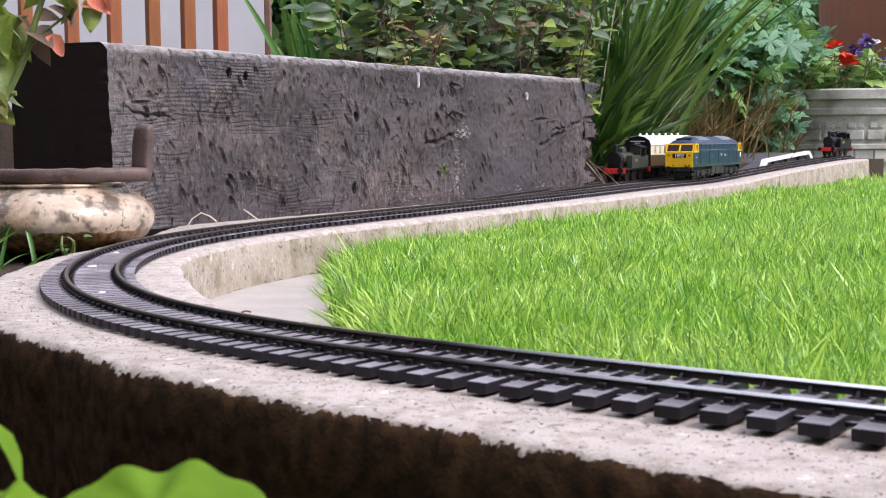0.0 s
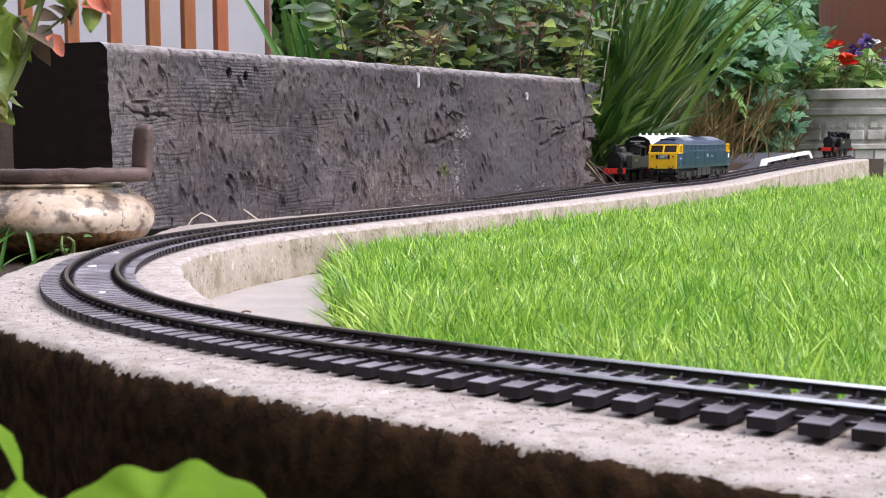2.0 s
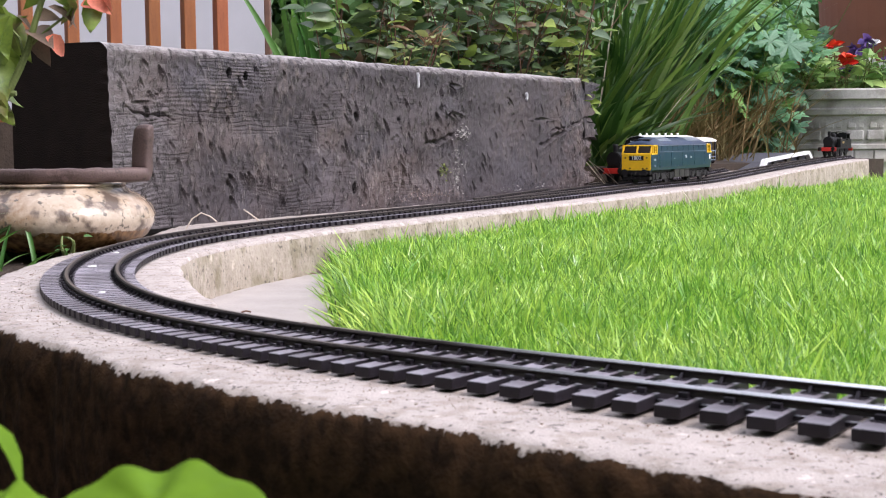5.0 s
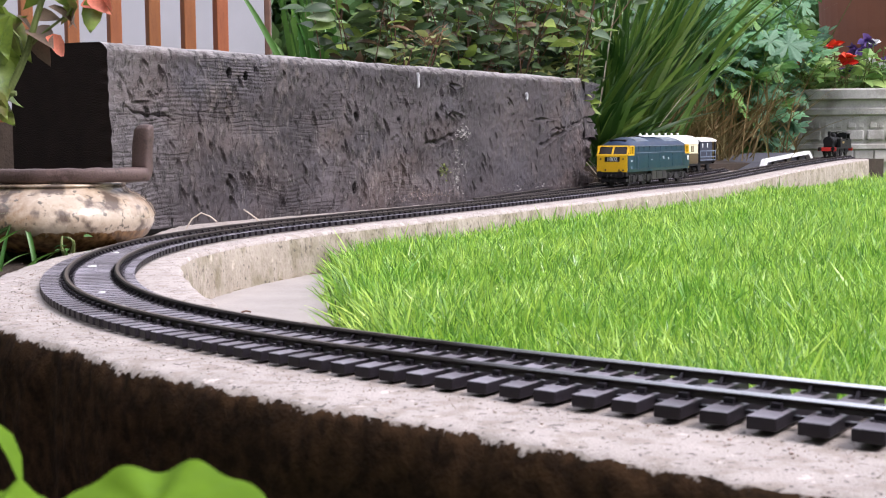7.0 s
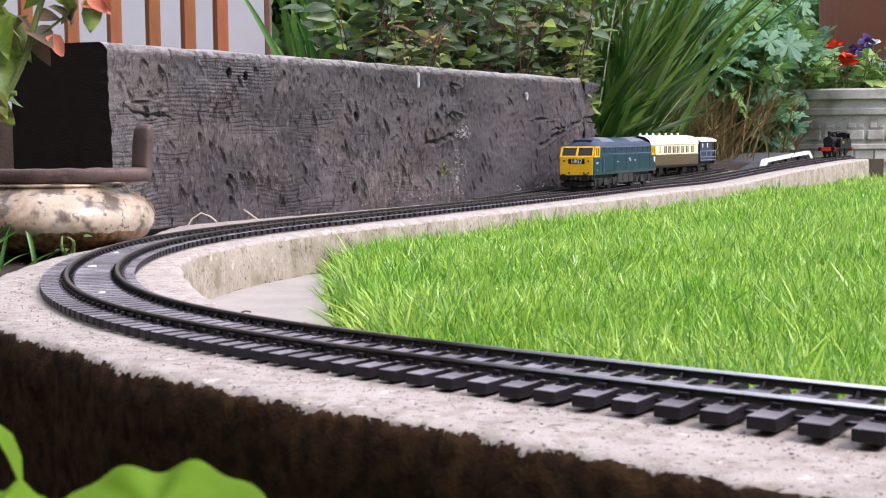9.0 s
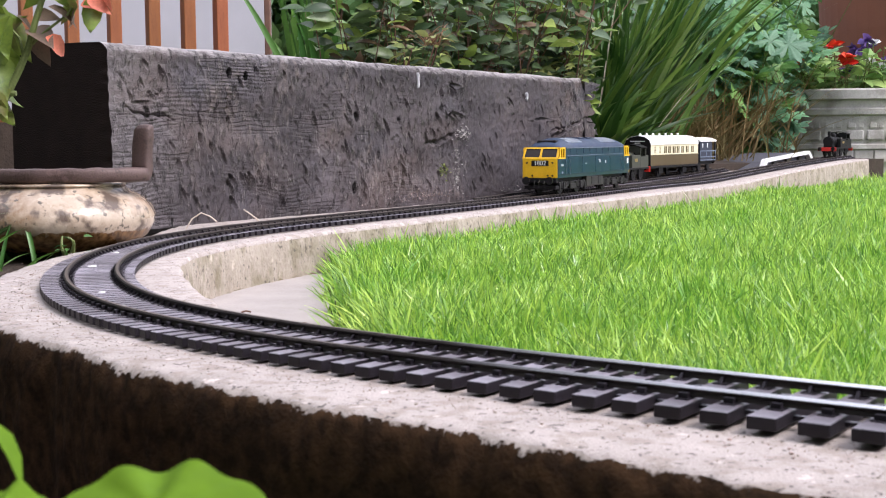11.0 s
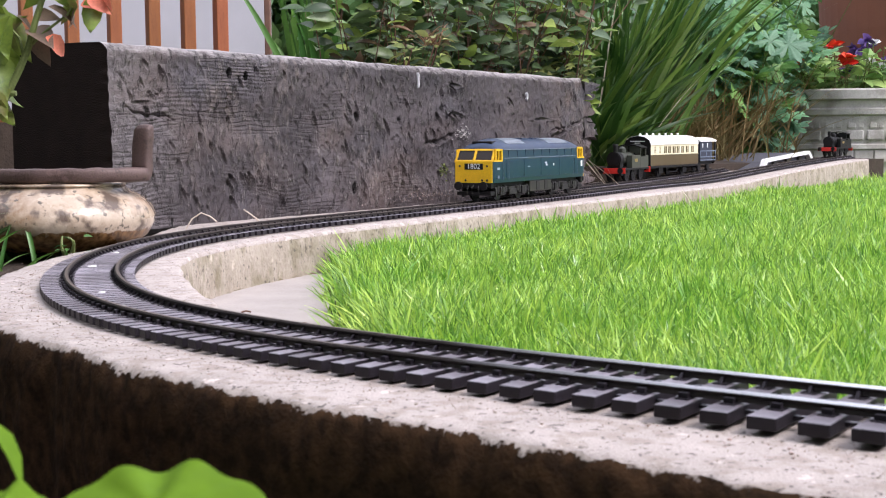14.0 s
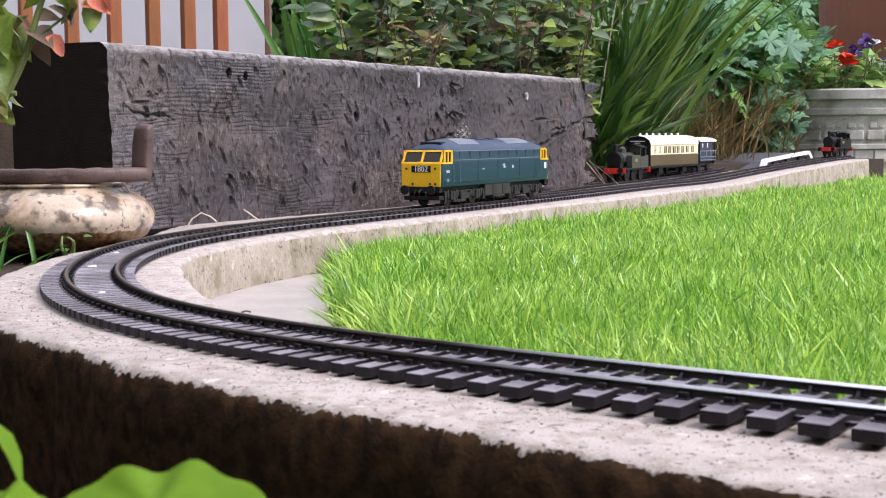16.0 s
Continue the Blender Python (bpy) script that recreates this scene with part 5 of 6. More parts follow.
def coach():
    e = tagged(empty("passenger_coach"), "cream and brown model coach with white ventilated roof", "coach")
    L, W = 6.05, 1.3
    bm = BM()
    box(bm, -L, L, -W, W, 1.1, 2.15, 0.03)
    part("lower_body", sc(bm), "brown", e, "chocolate brown lower panels")
    bm = BM()
    box(bm, -L, L, -W + 0.02, W - 0.02, 2.15, 3.1, 0.02)
    part("upper_body", sc(bm), "cream", e, "cream upper panels")
    for s in (-1, 1):
        for i, (x, w) in enumerate(((4.95, 0.16), (3.75, 0.16), (2.45, 0.36), (1.45, 0.36), (0.3, 0.36), (-0.7, 0.36), (-1.9, 0.36), (-3.1, 0.36), (-4.5, 0.36))):
            bm = BM()
            box(bm, x - w, x + w, s * 1.275, s * 1.295, 2.25, 2.9, 0.01)
            pane = part("window", sc(bm), "coach_pane", e, "olive-tinted coach window")
            bm = BM()
            box(bm, x - 0.035, x + 0.035, s * 1.29, s * 1.305, 2.25, 2.9)
            part("glazing_bar", sc(bm), "cream", pane)
        bm = BM()
        box(bm, -L, L, s * 1.295, s * 1.32, 2.13, 2.18)
        part("waist_rail", sc(bm), "cream", e)
        bm = BM()
        box(bm, -L, L, s * 1.2, s * 1.33, 0.92, 1.1)
        part("step_board", sc(bm), "black", e)
    for w in (1, -1):
        bm = BM()
        outline = [(-W, 1.1), (-W, 3.1), (-1.15, 3.48), (-0.7, 3.78), (0, 3.9), (0.7, 3.78), (1.15, 3.48), (W, 3.1), (W, 1.1)]
        a = [bm.verts.new((w * L, y, z)) for y, z in outline]
        b = [bm.verts.new((w * (L + 0.08), y, z)) for y, z in outline]
        bm.faces.new(a)
        bm.faces.new(b[::-1])
        for i in range(9):
            bm.faces.new((a[i], b[i], b[(i + 1) % 9], a[(i + 1) % 9]))
        end = part("end_wall", sc(bm), "black", e, "black coach end")
        bm = BM()
        box(bm, w * (L + 0.085), w * (L + 0.1), -0.75, 0.75, 3.36, 3.44)
        box(bm, w * (L + 0.085), w * (L + 0.1), -0.3, 0.3, 3.2, 3.27)
        part("lettering_bar", sc(bm), "white", end)
        buffers(e, w * L, w, 1.0, 0.86)
    bm = BM()
    arc = [(-1.36, 3.08), (-1.2, 3.48), (-0.7, 3.82), (0, 3.94), (0.7, 3.82), (1.2, 3.48), (1.36, 3.08)]
    rows = [[(x, y, z) for y, z in arc] for x in (-L - 0.02, L - 0.02)]
    sections(bm, rows)
    part("roof", sc(bm), "roof_white", e, "white painted roof", smooth=False)
    for i in range(7):
        x = L - 0.5 - 1.55 * i
        bm = BM()
        cyl(bm, (x, 0, 3.9), (x, 0, 4.06), 0.1, n=10)
        cyl(bm, (x, 0, 4.03), (x, 0, 4.15), 0.14, 0.09, n=10)
        part("ventilator", sc(bm), "roof_white", e)
    bm = BM()
    box(bm, -L, L, -1.0, 1.0, 0.85, 1.1)
    for s in (-1, 1):
        for x in (-3, 3):
            box(bm, x - 0.5, x + 0.5, s * 0.95, s * 1.05, 0.35, 0.9, 0.03)
        tube(bm, [(-1.8, s, 0.9), (-0.9, s, 0.45), (0.9, s, 0.45), (1.8, s, 0.9)], 0.05, 6)
    part("underframe", sc(bm), "black", e)
    for x in (-3, 3):
        wheelset(e, x, 0.53)
    return e


def brake_van():
    e = tagged(empty("brake_van"), "dark navy model brake van with a pale roof", "van")
    bm = BM()
    box(bm, -1.6, 2.4, -1.25, 1.25, 1.1, 3.05, 0.03)
    part("body", sc(bm), "navy", e)
    bm = BM()
    box(bm, -2.7, 2.5, -1.25, 1.25, 1.0, 1.14, 0.02)
    box(bm, -2.5, 2.3, -0.9, 0.9, 0.7, 1.02)
    part("underframe", sc(bm), "black", e)
    for s in (-1, 1):
        for x0, x1, z0, z1 in ((-2.65, 2.4, 2.02, 2.12), (-2.65, 2.4, 1.42, 1.52), (0.3, 0.42, 1.42, 2.12), (-2.65, -2.55, 1.1, 2.12), (2.3, 2.42, 1.42, 2.12), (-1.2, -1.05, 1.42, 2.12), (-2.5, 2.4, 1.1, 1.2)):
            bm = BM()
            box(bm, x0, x1, s * 1.25, s * 1.29, z0, z1)
            part("strapping", sc(bm), "panel_grey", e, "pale grey strapping")
        for x in (1.6, 0.0):
            bm = BM()
            box(bm, x - 0.12, x + 0.12, s * 1.245, s * 1.275, 2.4, 2.85)
            part("window", sc(bm), "white", e, "small pale window")
    for s in (-1, 1):
        bm = BM()
        box(bm, -2.68, -2.56, s * 1.17, s * 1.27, 1.14, 3.05)
        part("post", sc(bm), "navy", e)
    bm = BM()
    arc = [(-1.38, 3.02), (-1.2, 3.2), (-0.7, 3.38), (0, 3.44), (0.7, 3.38), (1.2, 3.2), (1.38, 3.02)]
    sections(bm, [[(x, y, z) for y, z in arc] for x in (-2.85, 2.5)])
    part("roof", sc(bm), "roof_white", e, "off-white roof")
    for w in (1, -1):
        buffers(e, w * 2.5, w, 1.0, 0.86)
    for x in (-1.4, 1.5):
        wheelset(e, x, 0.48)
    return e


def heading(s0, s1, line):
    """The pose of a vehicle whose ends stand at arcs s0 (front) and s1."""
    a, b = on_track(s0, line), on_track(s1, line)
    c = (a + b) / 2
    return pose(c[0], c[1], TOP + float(rise(c[1])), 0, 0, math.degrees(math.atan2(a[1] - b[1], a[0] - b[0])))


def train_pose(s):
    """s: arc of the diesel's middle, counted from the near end of the track."""
    return heading(s - 4.3 * U, s + 4.3 * U, (CENTRE, CS))


def build_trains():
    line = (SIDING, SS)
    e = small_tank_engine("tank_engine", "dark green model tank engine with red buffer beam on the siding", "olive")
    i = float(SS[int(np.argmin(np.linalg.norm(SIDING - np.array((0.325, 2.50)), axis=1)))])
    s = i + 3.7 * U
    e.matrix_basis = heading(s - 2 * U, s + 2 * U, line)
    c = coach()
    s += (3.7 + 0.25 + 6.05) * U
    c.matrix_basis = heading(s - 3 * U, s + 3 * U, line)
    v = brake_van()
    s += (6.05 + 0.45 + 1.95) * U
    v.matrix_basis = heading(s - 1.5 * U, s + 1.5 * U, line) @ Matrix.Diagonal((0.78, 1, 1, 1))
    e = small_tank_engine("tank_engine", "black model tank engine with red buffer beam by the stone planter", "black")
    k = float(CS[int(np.argmin(np.linalg.norm(CENTRE - np.array((1.035, 3.425)), axis=1)))])
    e.matrix_basis = heading(k - 2 * U, k + 2 * U, (CENTRE, CS)) @ Matrix.Scale(0.9, 4)


def build_platform():
    """A grey ramped platform shelter with a white arched valance, between the lines."""
    e = tagged(empty("platform_canopy", pose(0.845, 3.254, 0.010, 0, -2.0, 54.5)), "model platform canopy with grey roof and white-edged openings", "platform")
    bm = BM()
    prism(bm, [(-0.255, 0.0), (-0.15, 0.028), (0.17, 0.034), (0.18, -0.03), (-0.255, -0.03)], -0.01, 0.15)
    part("roof", bm, "roof_felt", e, "sloping dark grey roof")
    bm = BM()
    for pts in ([(-0.187, -0.006), (-0.15, 0.034), (-0.138, 0.026), (-0.17, -0.006)], [(-0.15, 0.034), (0.15, 0.04), (0.155, 0.032), (-0.14, 0.026)], [(0.15, 0.04), (0.188, 0.006), (0.176, 0.0), (0.142, 0.032)]):
        prism(bm, pts, -0.022, -0.011)
    part("valance", bm, "white", e, "white arched valance")
    for x in (-0.075, 0.01, 0.095):
        bm = BM()
        box(bm, x - 0.012, x + 0.012, -0.018, -0.012, -0.005, 0.034)
        part("post", bm, "tank_grey", e)


# ---- plants ----
OVATE = [(0.0, 0.02), (0.15, 0.18), (0.38, 0.26), (0.65, 0.2), (0.87, 0.08), (1.0, 0.0)]


def leaf_template(kind):
    V, T = [], []
    if kind == "lobed":
        V.append((0.35, 0, 0))
        n = 70
        for i in range(n):
            a = -math.pi + 2 * math.pi * i / n
            lobe = abs(math.cos(a * 2.5)) ** 0.7
            r = 0.15 + 0.45 * lobe + 0.075 * math.cos(a * 15)
            if abs(a) > 2.75:
                r *= 0.4
            V.append((0.35 + r * math.cos(a), r * math.sin(a), -0.25 * r * r + 0.05 * math.cos(a * 5)))
        for i in range(n):
            T.append((0, 1 + i, 1 + (i + 1) % n))
    else:
        for t, w in OVATE:
            z = 0.12 * t - 0.32 * t * t
            V += [(t, -w, z + w * 0.35), (t, 0, z), (t, w, z + w * 0.35)]
        for i in range(len(OVATE) - 1):
            a = i * 3
            for k in (0, 1):
                T += [(a + k, a + 3 + k, a + 4 + k), (a + k, a + 4 + k, a + 1 + k)]
    return np.array(V, float), np.array(T, int)


SHARED = {}


def one_leaf(kind, width, material):
    key = (kind, width, material)
    if key not in SHARED:
        V, T = leaf_template(kind)
        me = bpy.data.meshes.new("leaf")
        me.from_pydata((V * np.array((1, width, 1))).tolist(), [], T.tolist())
        me.materials.append(M[material])
        me.polygons.foreach_set("use_smooth", np.ones(len(me.polygons), dtype=bool))
        SHARED[key] = me
    return SHARED[key]


def scatter_leaves(name, kind, places, ways, sizes, material, parent, rng, up=0.6, label="", width=1.0, single=False, face=(0, 0)):
    V, T = leaf_template(kind)
    V = V * np.array((1, width, 1))
    out, tri = [], []
    for k, (p, w, s) in enumerate(zip(places, ways, sizes)):
        x = Vector(w).normalized()
        z = Vector((rng.normal(0, up) + face[0], rng.normal(0, up) + face[1], 1)).normalized()
        y = z.cross(x)
        if y.length < 1e-3:
            continue
        y.normalize()
        z = x.cross(y)
        R = np.array((x, y, z))
        if single:
            ob = new("leaf", one_leaf(kind, width, material if isinstance(material, str) else material[int(rng.integers(len(material)))]))
            ob.parent = parent
            ob.matrix_basis = Matrix.LocRotScale(Vector(p), Matrix((x, y, z)).transposed().to_quaternion(), (s, s, s))
            continue
        out.append(V @ R * s + np.array(p))
        tri.append(T + len(V) * (len(out) - 1))
    if single:
        return None
    return quick_mesh(name, np.concatenate(out), np.concatenate(tri), material, parent=parent, smooth=True)


def shrub(name, label, base, spread, n_stems, n_leaf, size, leaf, stem, seed, category="shrub", kind="ovate", height=(0.1, 0.3), lean=(0, 0), width=1.0, keep=None, stem_r=0.002, single=False, up=0.6, low=0.15, face=(0, 0)):
    """Stems from the soil, each with leaves set along it."""
    rng = np.random.default_rng(seed)
    top = tagged(empty(name, Matrix.Translation(base)), label, category)
    bm = BM()
    P, W, S = [], [], []
    for i in range(n_stems):
        b = np.array((rng.uniform(-1, 1) * spread[0], rng.uniform(-1, 1) * spread[1], 0.0))
        h = rng.uniform(*height)
        tip = b + np.array((rng.normal(0, 0.25) * h + lean[0] * h, rng.normal(0, 0.25) * h + lean[1] * h, h))
        mid = (b + tip) / 2 + rng.normal(0, 0.012, 3)
        pts = [(1 - t) ** 2 * b + 2 * t * (1 - t) * mid + t * t * tip for t in np.linspace(0, 1, 6)]
        if keep is None or keep(tip + np.array(base)):
            tube(bm, pts, stem_r, 5, 0.5)
        else:
            continue
        for k in range(n_leaf):
            t = rng.uniform(low, 1.03)
            p = (1 - t) ** 2 * b + 2 * t * (1 - t) * mid + t * t * tip
            a = rng.uniform(0, 2 * math.pi)
            w = np.array((math.cos(a), math.sin(a), rng.uniform(-0.35, 0.55)))
            P.append(p + w * 0.012)
            W.append(w)
            S.append(size * rng.uniform(0.5, 1.15))
    tagged(part("stem", bm, stem, top), kind="stuff")
    scatter_leaves("foliage", kind, P, W, S, leaf, top, rng, up=up, width=width, single=single, face=face)
    return top


def straps(name, label, base, spread, n, length, width, material, seed, fan=(0.3, 0.6), bend=0.5, category="plant", top=None, part_name="foliage", single=False):
    rng = np.random.default_rng(seed)
    top = top or tagged(empty(name, Matrix.Translation(base)), label, category)
    V, T = [], []
    K = 9
    for i in range(n):
        b = np.array((rng.normal(0, spread[0]), rng.normal(0, spread[1]), -0.01))
        L = length * rng.uniform(0.55, 1.1)
        d = np.array((rng.normal(fan[0], fan[1]), rng.normal(-0.1, 0.35), 1.0))
        d /= np.linalg.norm(d)
        h = np.array((d[0], d[1], 0))
        h /= np.linalg.norm(h) + 1e-6
        sd = np.array((-h[1], h[0], 0)) if rng.random() < 0.35 else np.array((1.0, 0.25, 0)) * rng.choice((-1, 1))
        bd = bend * rng.uniform(0.1, 1.0)
        w0 = width * rng.uniform(0.5, 1.1)
        v0 = len(V)
        for k in range(K):
            t = k / (K - 1)
            p = b + d * L * t + h * L * bd * t * t * 0.6 - np.array((0, 0, 1)) * L * bd * 0.35 * t * t * t
            w = w0 * (0.75 + 0.6 * t - 0.2 * t * t) * (1 - t ** 4) * 0.5
            V += [p - sd * w, p + np.array((0, 0.002, 0.0)), p + sd * w]
        for k in range(K - 1):
            a = v0 + 3 * k
            for j in (0, 1):
                T += [(a + j, a + 3 + j, a + 4 + j), (a + j, a + 4 + j, a + 1 + j)]
        if single:
            mesh_object("leaf", V, T, material, top, smooth=True)
            V, T = [], []
    if single:
        return top
    quick_mesh(part_name, np.array(V), np.array(T), material, parent=top, smooth=True)
    return top


def flowers(top, name, places, size, material, rng, petals=7):
    P, W, S = [], [], []
    for p in places:
        for k in range(petals):
            a = 2 * math.pi * k / petals + rng.uniform(0, 1)
            P.append(p)
            W.append((math.cos(a), math.sin(a), rng.uniform(-0.2, 0.9)))
            S.append(size * rng.uniform(0.8, 1.2))
    return scatter_leaves(name, "ovate", P, W, S, material, top, rng, up=0.9, width=1.7)


BUSH_LEAVES = ("leaf_single", "leaf_single", "leaf_single", "leaf_deep", "leaf_deep", "leaf_deep", "leaf_lime", "leaf_lime", "leaf_grey", "leaf_russet")


def build_plants():
    behind = lambda p: p[0] > -0.27 + 0.04 * math.sin(p[2] * 40) and (p[0] < 0.27 or p[2] > 0.24 or p[1] > 2.7)
    # leafy shrub behind the timber, several plants
    for k, (x, y, n, h) in enumerate(((-0.14, 2.28, 26, 0.30), (-0.02, 2.36, 28, 0.32), (0.10, 2.42, 30, 0.34), (0.185, 2.50, 30, 0.34), (0.175, 2.64, 22, 0.36), (0.08, 2.85, 34, 0.42), (0.27, 3.05, 34, 0.45), (-0.18, 2.60, 16, 0.36))):
        shrub("fuchsia_bush", "leafy green bush with reddish stems behind the timber", (x, y, 0.118), (0.09, 0.05), n, 17 if k < 5 else 16, 0.047, BUSH_LEAVES if k < 5 else "leaf", "stem", 20 + k, "bush", height=(0.05, h), lean=(0.1, -0.25), keep=behind, width=0.78, single=k < 5, stem_r=0.0014, up=1.3, face=(0.3, -0.7) if k < 5 else (0, 0))
    for k, (x, y, z) in enumerate(((-0.10, 2.20, 0.16), (0.20, 2.40, 0.18))):
        shrub("fuchsia_bush", "pale yellow-green bush tip with small leaves", (x, y, z - 0.04), (0.05, 0.03), 9, 22, 0.024, "leaf_pale", "stem", 60 + k, "bush", height=(0.05, 0.15), lean=(0.2, -0.3), keep=behind)
    # grassy leaves at the left end of the bed and among the bush
    straps("iris_clump", "upright narrow dark green leaves behind the timber", (-0.22, 2.50, 0.118), (0.03, 0.04), 26, 0.34, 0.014, "strap", 5, fan=(0.0, 0.25), bend=0.4)
    for x, y, z, n in ((-0.125, 2.02, 0.18, 46), (-0.02, 2.2, 0.26, 26), (0.20, 2.42, 0.29, 30)):
        straps("seed_head", "spidery spent flower head, cream and dull red", (x, y, z), (0.010, 0.008), n, 0.05, 0.003, "spent", 70 + n, fan=(0.1, 0.9), bend=1.3)
    # sword leaves at the end of the timber
    straps("crocosmia_clump", "dense clump of long green sword-shaped leaves", (0.385, 3.02, 0.03), (0.06, 0.05), 280, 0.54, 0.014, "sword", 6, fan=(0.20, 0.26), bend=0.4, single=True)
    straps("crocosmia_clump", "arching green sword-shaped leaves over the siding", (0.33, 2.86, 0.03), (0.025, 0.02), 48, 0.32, 0.019, "sword", 7, fan=(0.40, 0.5), bend=0.9, single=True)
    straps("dry_stalks", "thin pale dead stalks among the sword leaves", (0.385, 2.90, 0.02), (0.05, 0.03), 16, 0.42, 0.0035, "straw", 14, fan=(0.0, 0.35), bend=0.25)
    straps("dry_stalks", "thin pale dead stalks at the timber's end", (0.325, 2.46, 0.004), (0.012, 0.01), 5, 0.13, 0.003, "straw", 15, fan=(-0.6, 0.3), bend=0.3)
    # dry stalks
    straps("dry_stalks", "tangle of dry brown stalks and dead leaves", (0.56, 3.27, 0.02), (0.09, 0.05), 460, 0.27, 0.0045, "dry", 8, fan=(0.05, 0.28), bend=0.9)
    straps("dry_stalks", "tangle of dry brown stalks and dead leaves", (0.76, 3.62, 0.02), (0.10, 0.05), 460, 0.32, 0.0045, "dry", 9, fan=(0.0, 0.28), bend=0.9)
    # lobed plant
    for k, (x, y, z, n, h) in enumerate(((0.76, 3.60, 0.06, 30, 0.46), (0.82, 3.68, 0.06, 30, 0.42), (0.87, 3.64, -0.03, 10, 0.2), (0.83, 3.9, 0.06, 34, 0.60), (0.72, 3.9, 0.06, 36, 0.6), (0.92, 3.95, 0.06, 34, 0.66), (1.0, 4.3, 0.0, 40, 0.8))):
        shrub("geranium", "blue-green plant with deeply lobed leaves", (x, y, z), (0.08, 0.03), n, 7, 0.090, ("lobed_single", "lobed_single", "lobed_green"), "stem_green", 80 + k, "plant", kind="lobed", height=(0.2, h), lean=(0.0, -0.15), single=True, up=0.7, low=0.45, face=(0.1, -1.1))
    # roses by the timber's end
    base = np.array((-0.42, 1.15, -0.02))
    top = tagged(empty("rose_bush", Matrix.Translation(base)), "rose stems with green and reddish leaves beside the jar", "rose")
    rng = np.random.default_rng(3)
    spot = lambda u, v, dy=0.0: np.array((-0.392 + 0.0005 * u, 1.15 + dy, 0.2195 - 0.0005 * v)) - base
    for pts, r in (([(-40, 480), (-30, 300), (-12, 215), (12, 182), (44, 122), (60, 86), (74, 40), (88, 0), (96, -50)], 0.0042), ([(0, 165), (36, 166)], 0.004), ([(60, 86), (95, 55), (130, 30), (160, -20)], 0.0015), ([(52, 105), (45, 70), (20, 40), (0, 20)], 0.0015), ([(5, 195), (0, 120), (-10, 60), (8, 0)], 0.002)):
        bm = BM()
        tube(bm, [spot(u, v) for u, v in pts], r, 8, 0.6)
        part("stem", bm, "stem_green", top)
    green = [((40, 35), (8, 100)), ((22, 18), (-30, 60)), ((-4, 52), (34, 104)), ((168, -6), (178, 64)), ((138, -14), (124, 34)), ((-8, 96), (14, 152)), ((30, -5), (-12, 30)), ((96, -30), (60, 10)), ((-20, 110), (10, 190)), ((10, 90), (38, 30)), ((100, -20), (135, 14)), ((2, 10), (30, 95)), ((-4, 50), (38, 128)), ((24, 24), (44, 104)), ((-6, 90), (26, 168)), ((0, 140), (34, 196)), ((-10, 10), (12, 80)), ((-14, 120), (8, 200)), ((-8, 176), (24, 222)), ((-2, 160), (26, 204))]
    brown = [((62, 58), (92, 112)), ((58, 52), (108, 74)), ((62, 26), (106, 32)), ((130, 4), (146, 50)), ((104, 18), (148, 44)), ((40, 30), (66, 54))]
    warm = [((98, 70), (121, 97)), ((150, 8), (196, 14)), ((168, 2), (206, 26)), ((180, -12), (216, 20))]
    for nm, lst, m_ in (("leaf", green, "rose_leaf"), ("withered_leaf", brown, "dead_leaf"), ("petal", warm, "pink")):
        P = [spot(u, v, rng.uniform(-0.02, 0.02)) for (u, v), _ in lst]
        E = [spot(u, v, rng.uniform(-0.02, 0.02)) for _, (u, v) in lst]
        for p, e in zip(P, E):
            scatter_leaves(nm, "ovate", [p], [e - p], [np.linalg.norm(e - p) * 1.08], m_, top, rng, up=1.8, width=0.95)
    # low leaves beside the jar
    straps("border_leaves", "thin green and grey leaves at the kerb's edge", (-0.40, 1.10, -0.02), (0.03, 0.03), 22, 0.07, 0.007, "strap", 12, fan=(-0.1, 0.9), bend=1.0)
    shrub("seedling", "small green seedling at the kerb's edge", (-0.335, 1.16, -0.01), (0.006, 0.006), 3, 3, 0.010, "strap", "stem_green", 33, height=(0.01, 0.02))
    straps("border_leaves", "thin green and grey leaves at the kerb's edge", (-0.47, 1.25, -0.02), (0.04, 0.06), 30, 0.12, 0.008, "leaf", 13, fan=(-0.1, 0.9), bend=1.0)
    # planter's flowers are built with the planter; broad leaves close to the camera
    near = tagged(empty("broad_leaf_plant", Matrix.Translation((-0.045, 0.2, -0.14))), "broad bright green leaves close below the kerb", "plant")
    bm = BM()
    tube(bm, [(0.0, 0, 0), (0.004, 0.0, 0.1), (0.003, 0.0, 0.175)], 0.0015, 6)
    tube(bm, [(-0.01, 0, 0), (-0.03, 0.01, 0.1), (-0.03, 0.01, 0.169)], 0.0015, 6)
    part("stem", bm, "stem_green", near)
    for c, rx, ry, tilt, nm in (((-0.0003, 0.0, 0.1752), 0.0185, 0.0125, 40, "leaf"), ((-0.031, 0.012, 0.171), 0.0105, 0.010, 40, "leaf")):
        n = 90
        V = [(0, 0, 0.002)]
        T = []
        for ring in (0.5, 1.0):
            for i in range(n):
                a = 2 * math.pi * i / n
                wave = math.cos((a - 1.33) * 9) * math.exp(-((a - 1.6) / 0.65) ** 2)
                r = ring * (1 + 0.05 * wave * ring)
                V.append((r * rx * math.cos(a), r * ry * math.sin(a), -0.003 * ring * ring + 0.0014 * wave * ring))
        for i in range(n):
            j = (i + 1) % n
            T += [(0, 1 + i, 1 + j), (1 + i, 1 + n + i, 1 + n + j), (1 + i, 1 + n + j, 1 + j)]
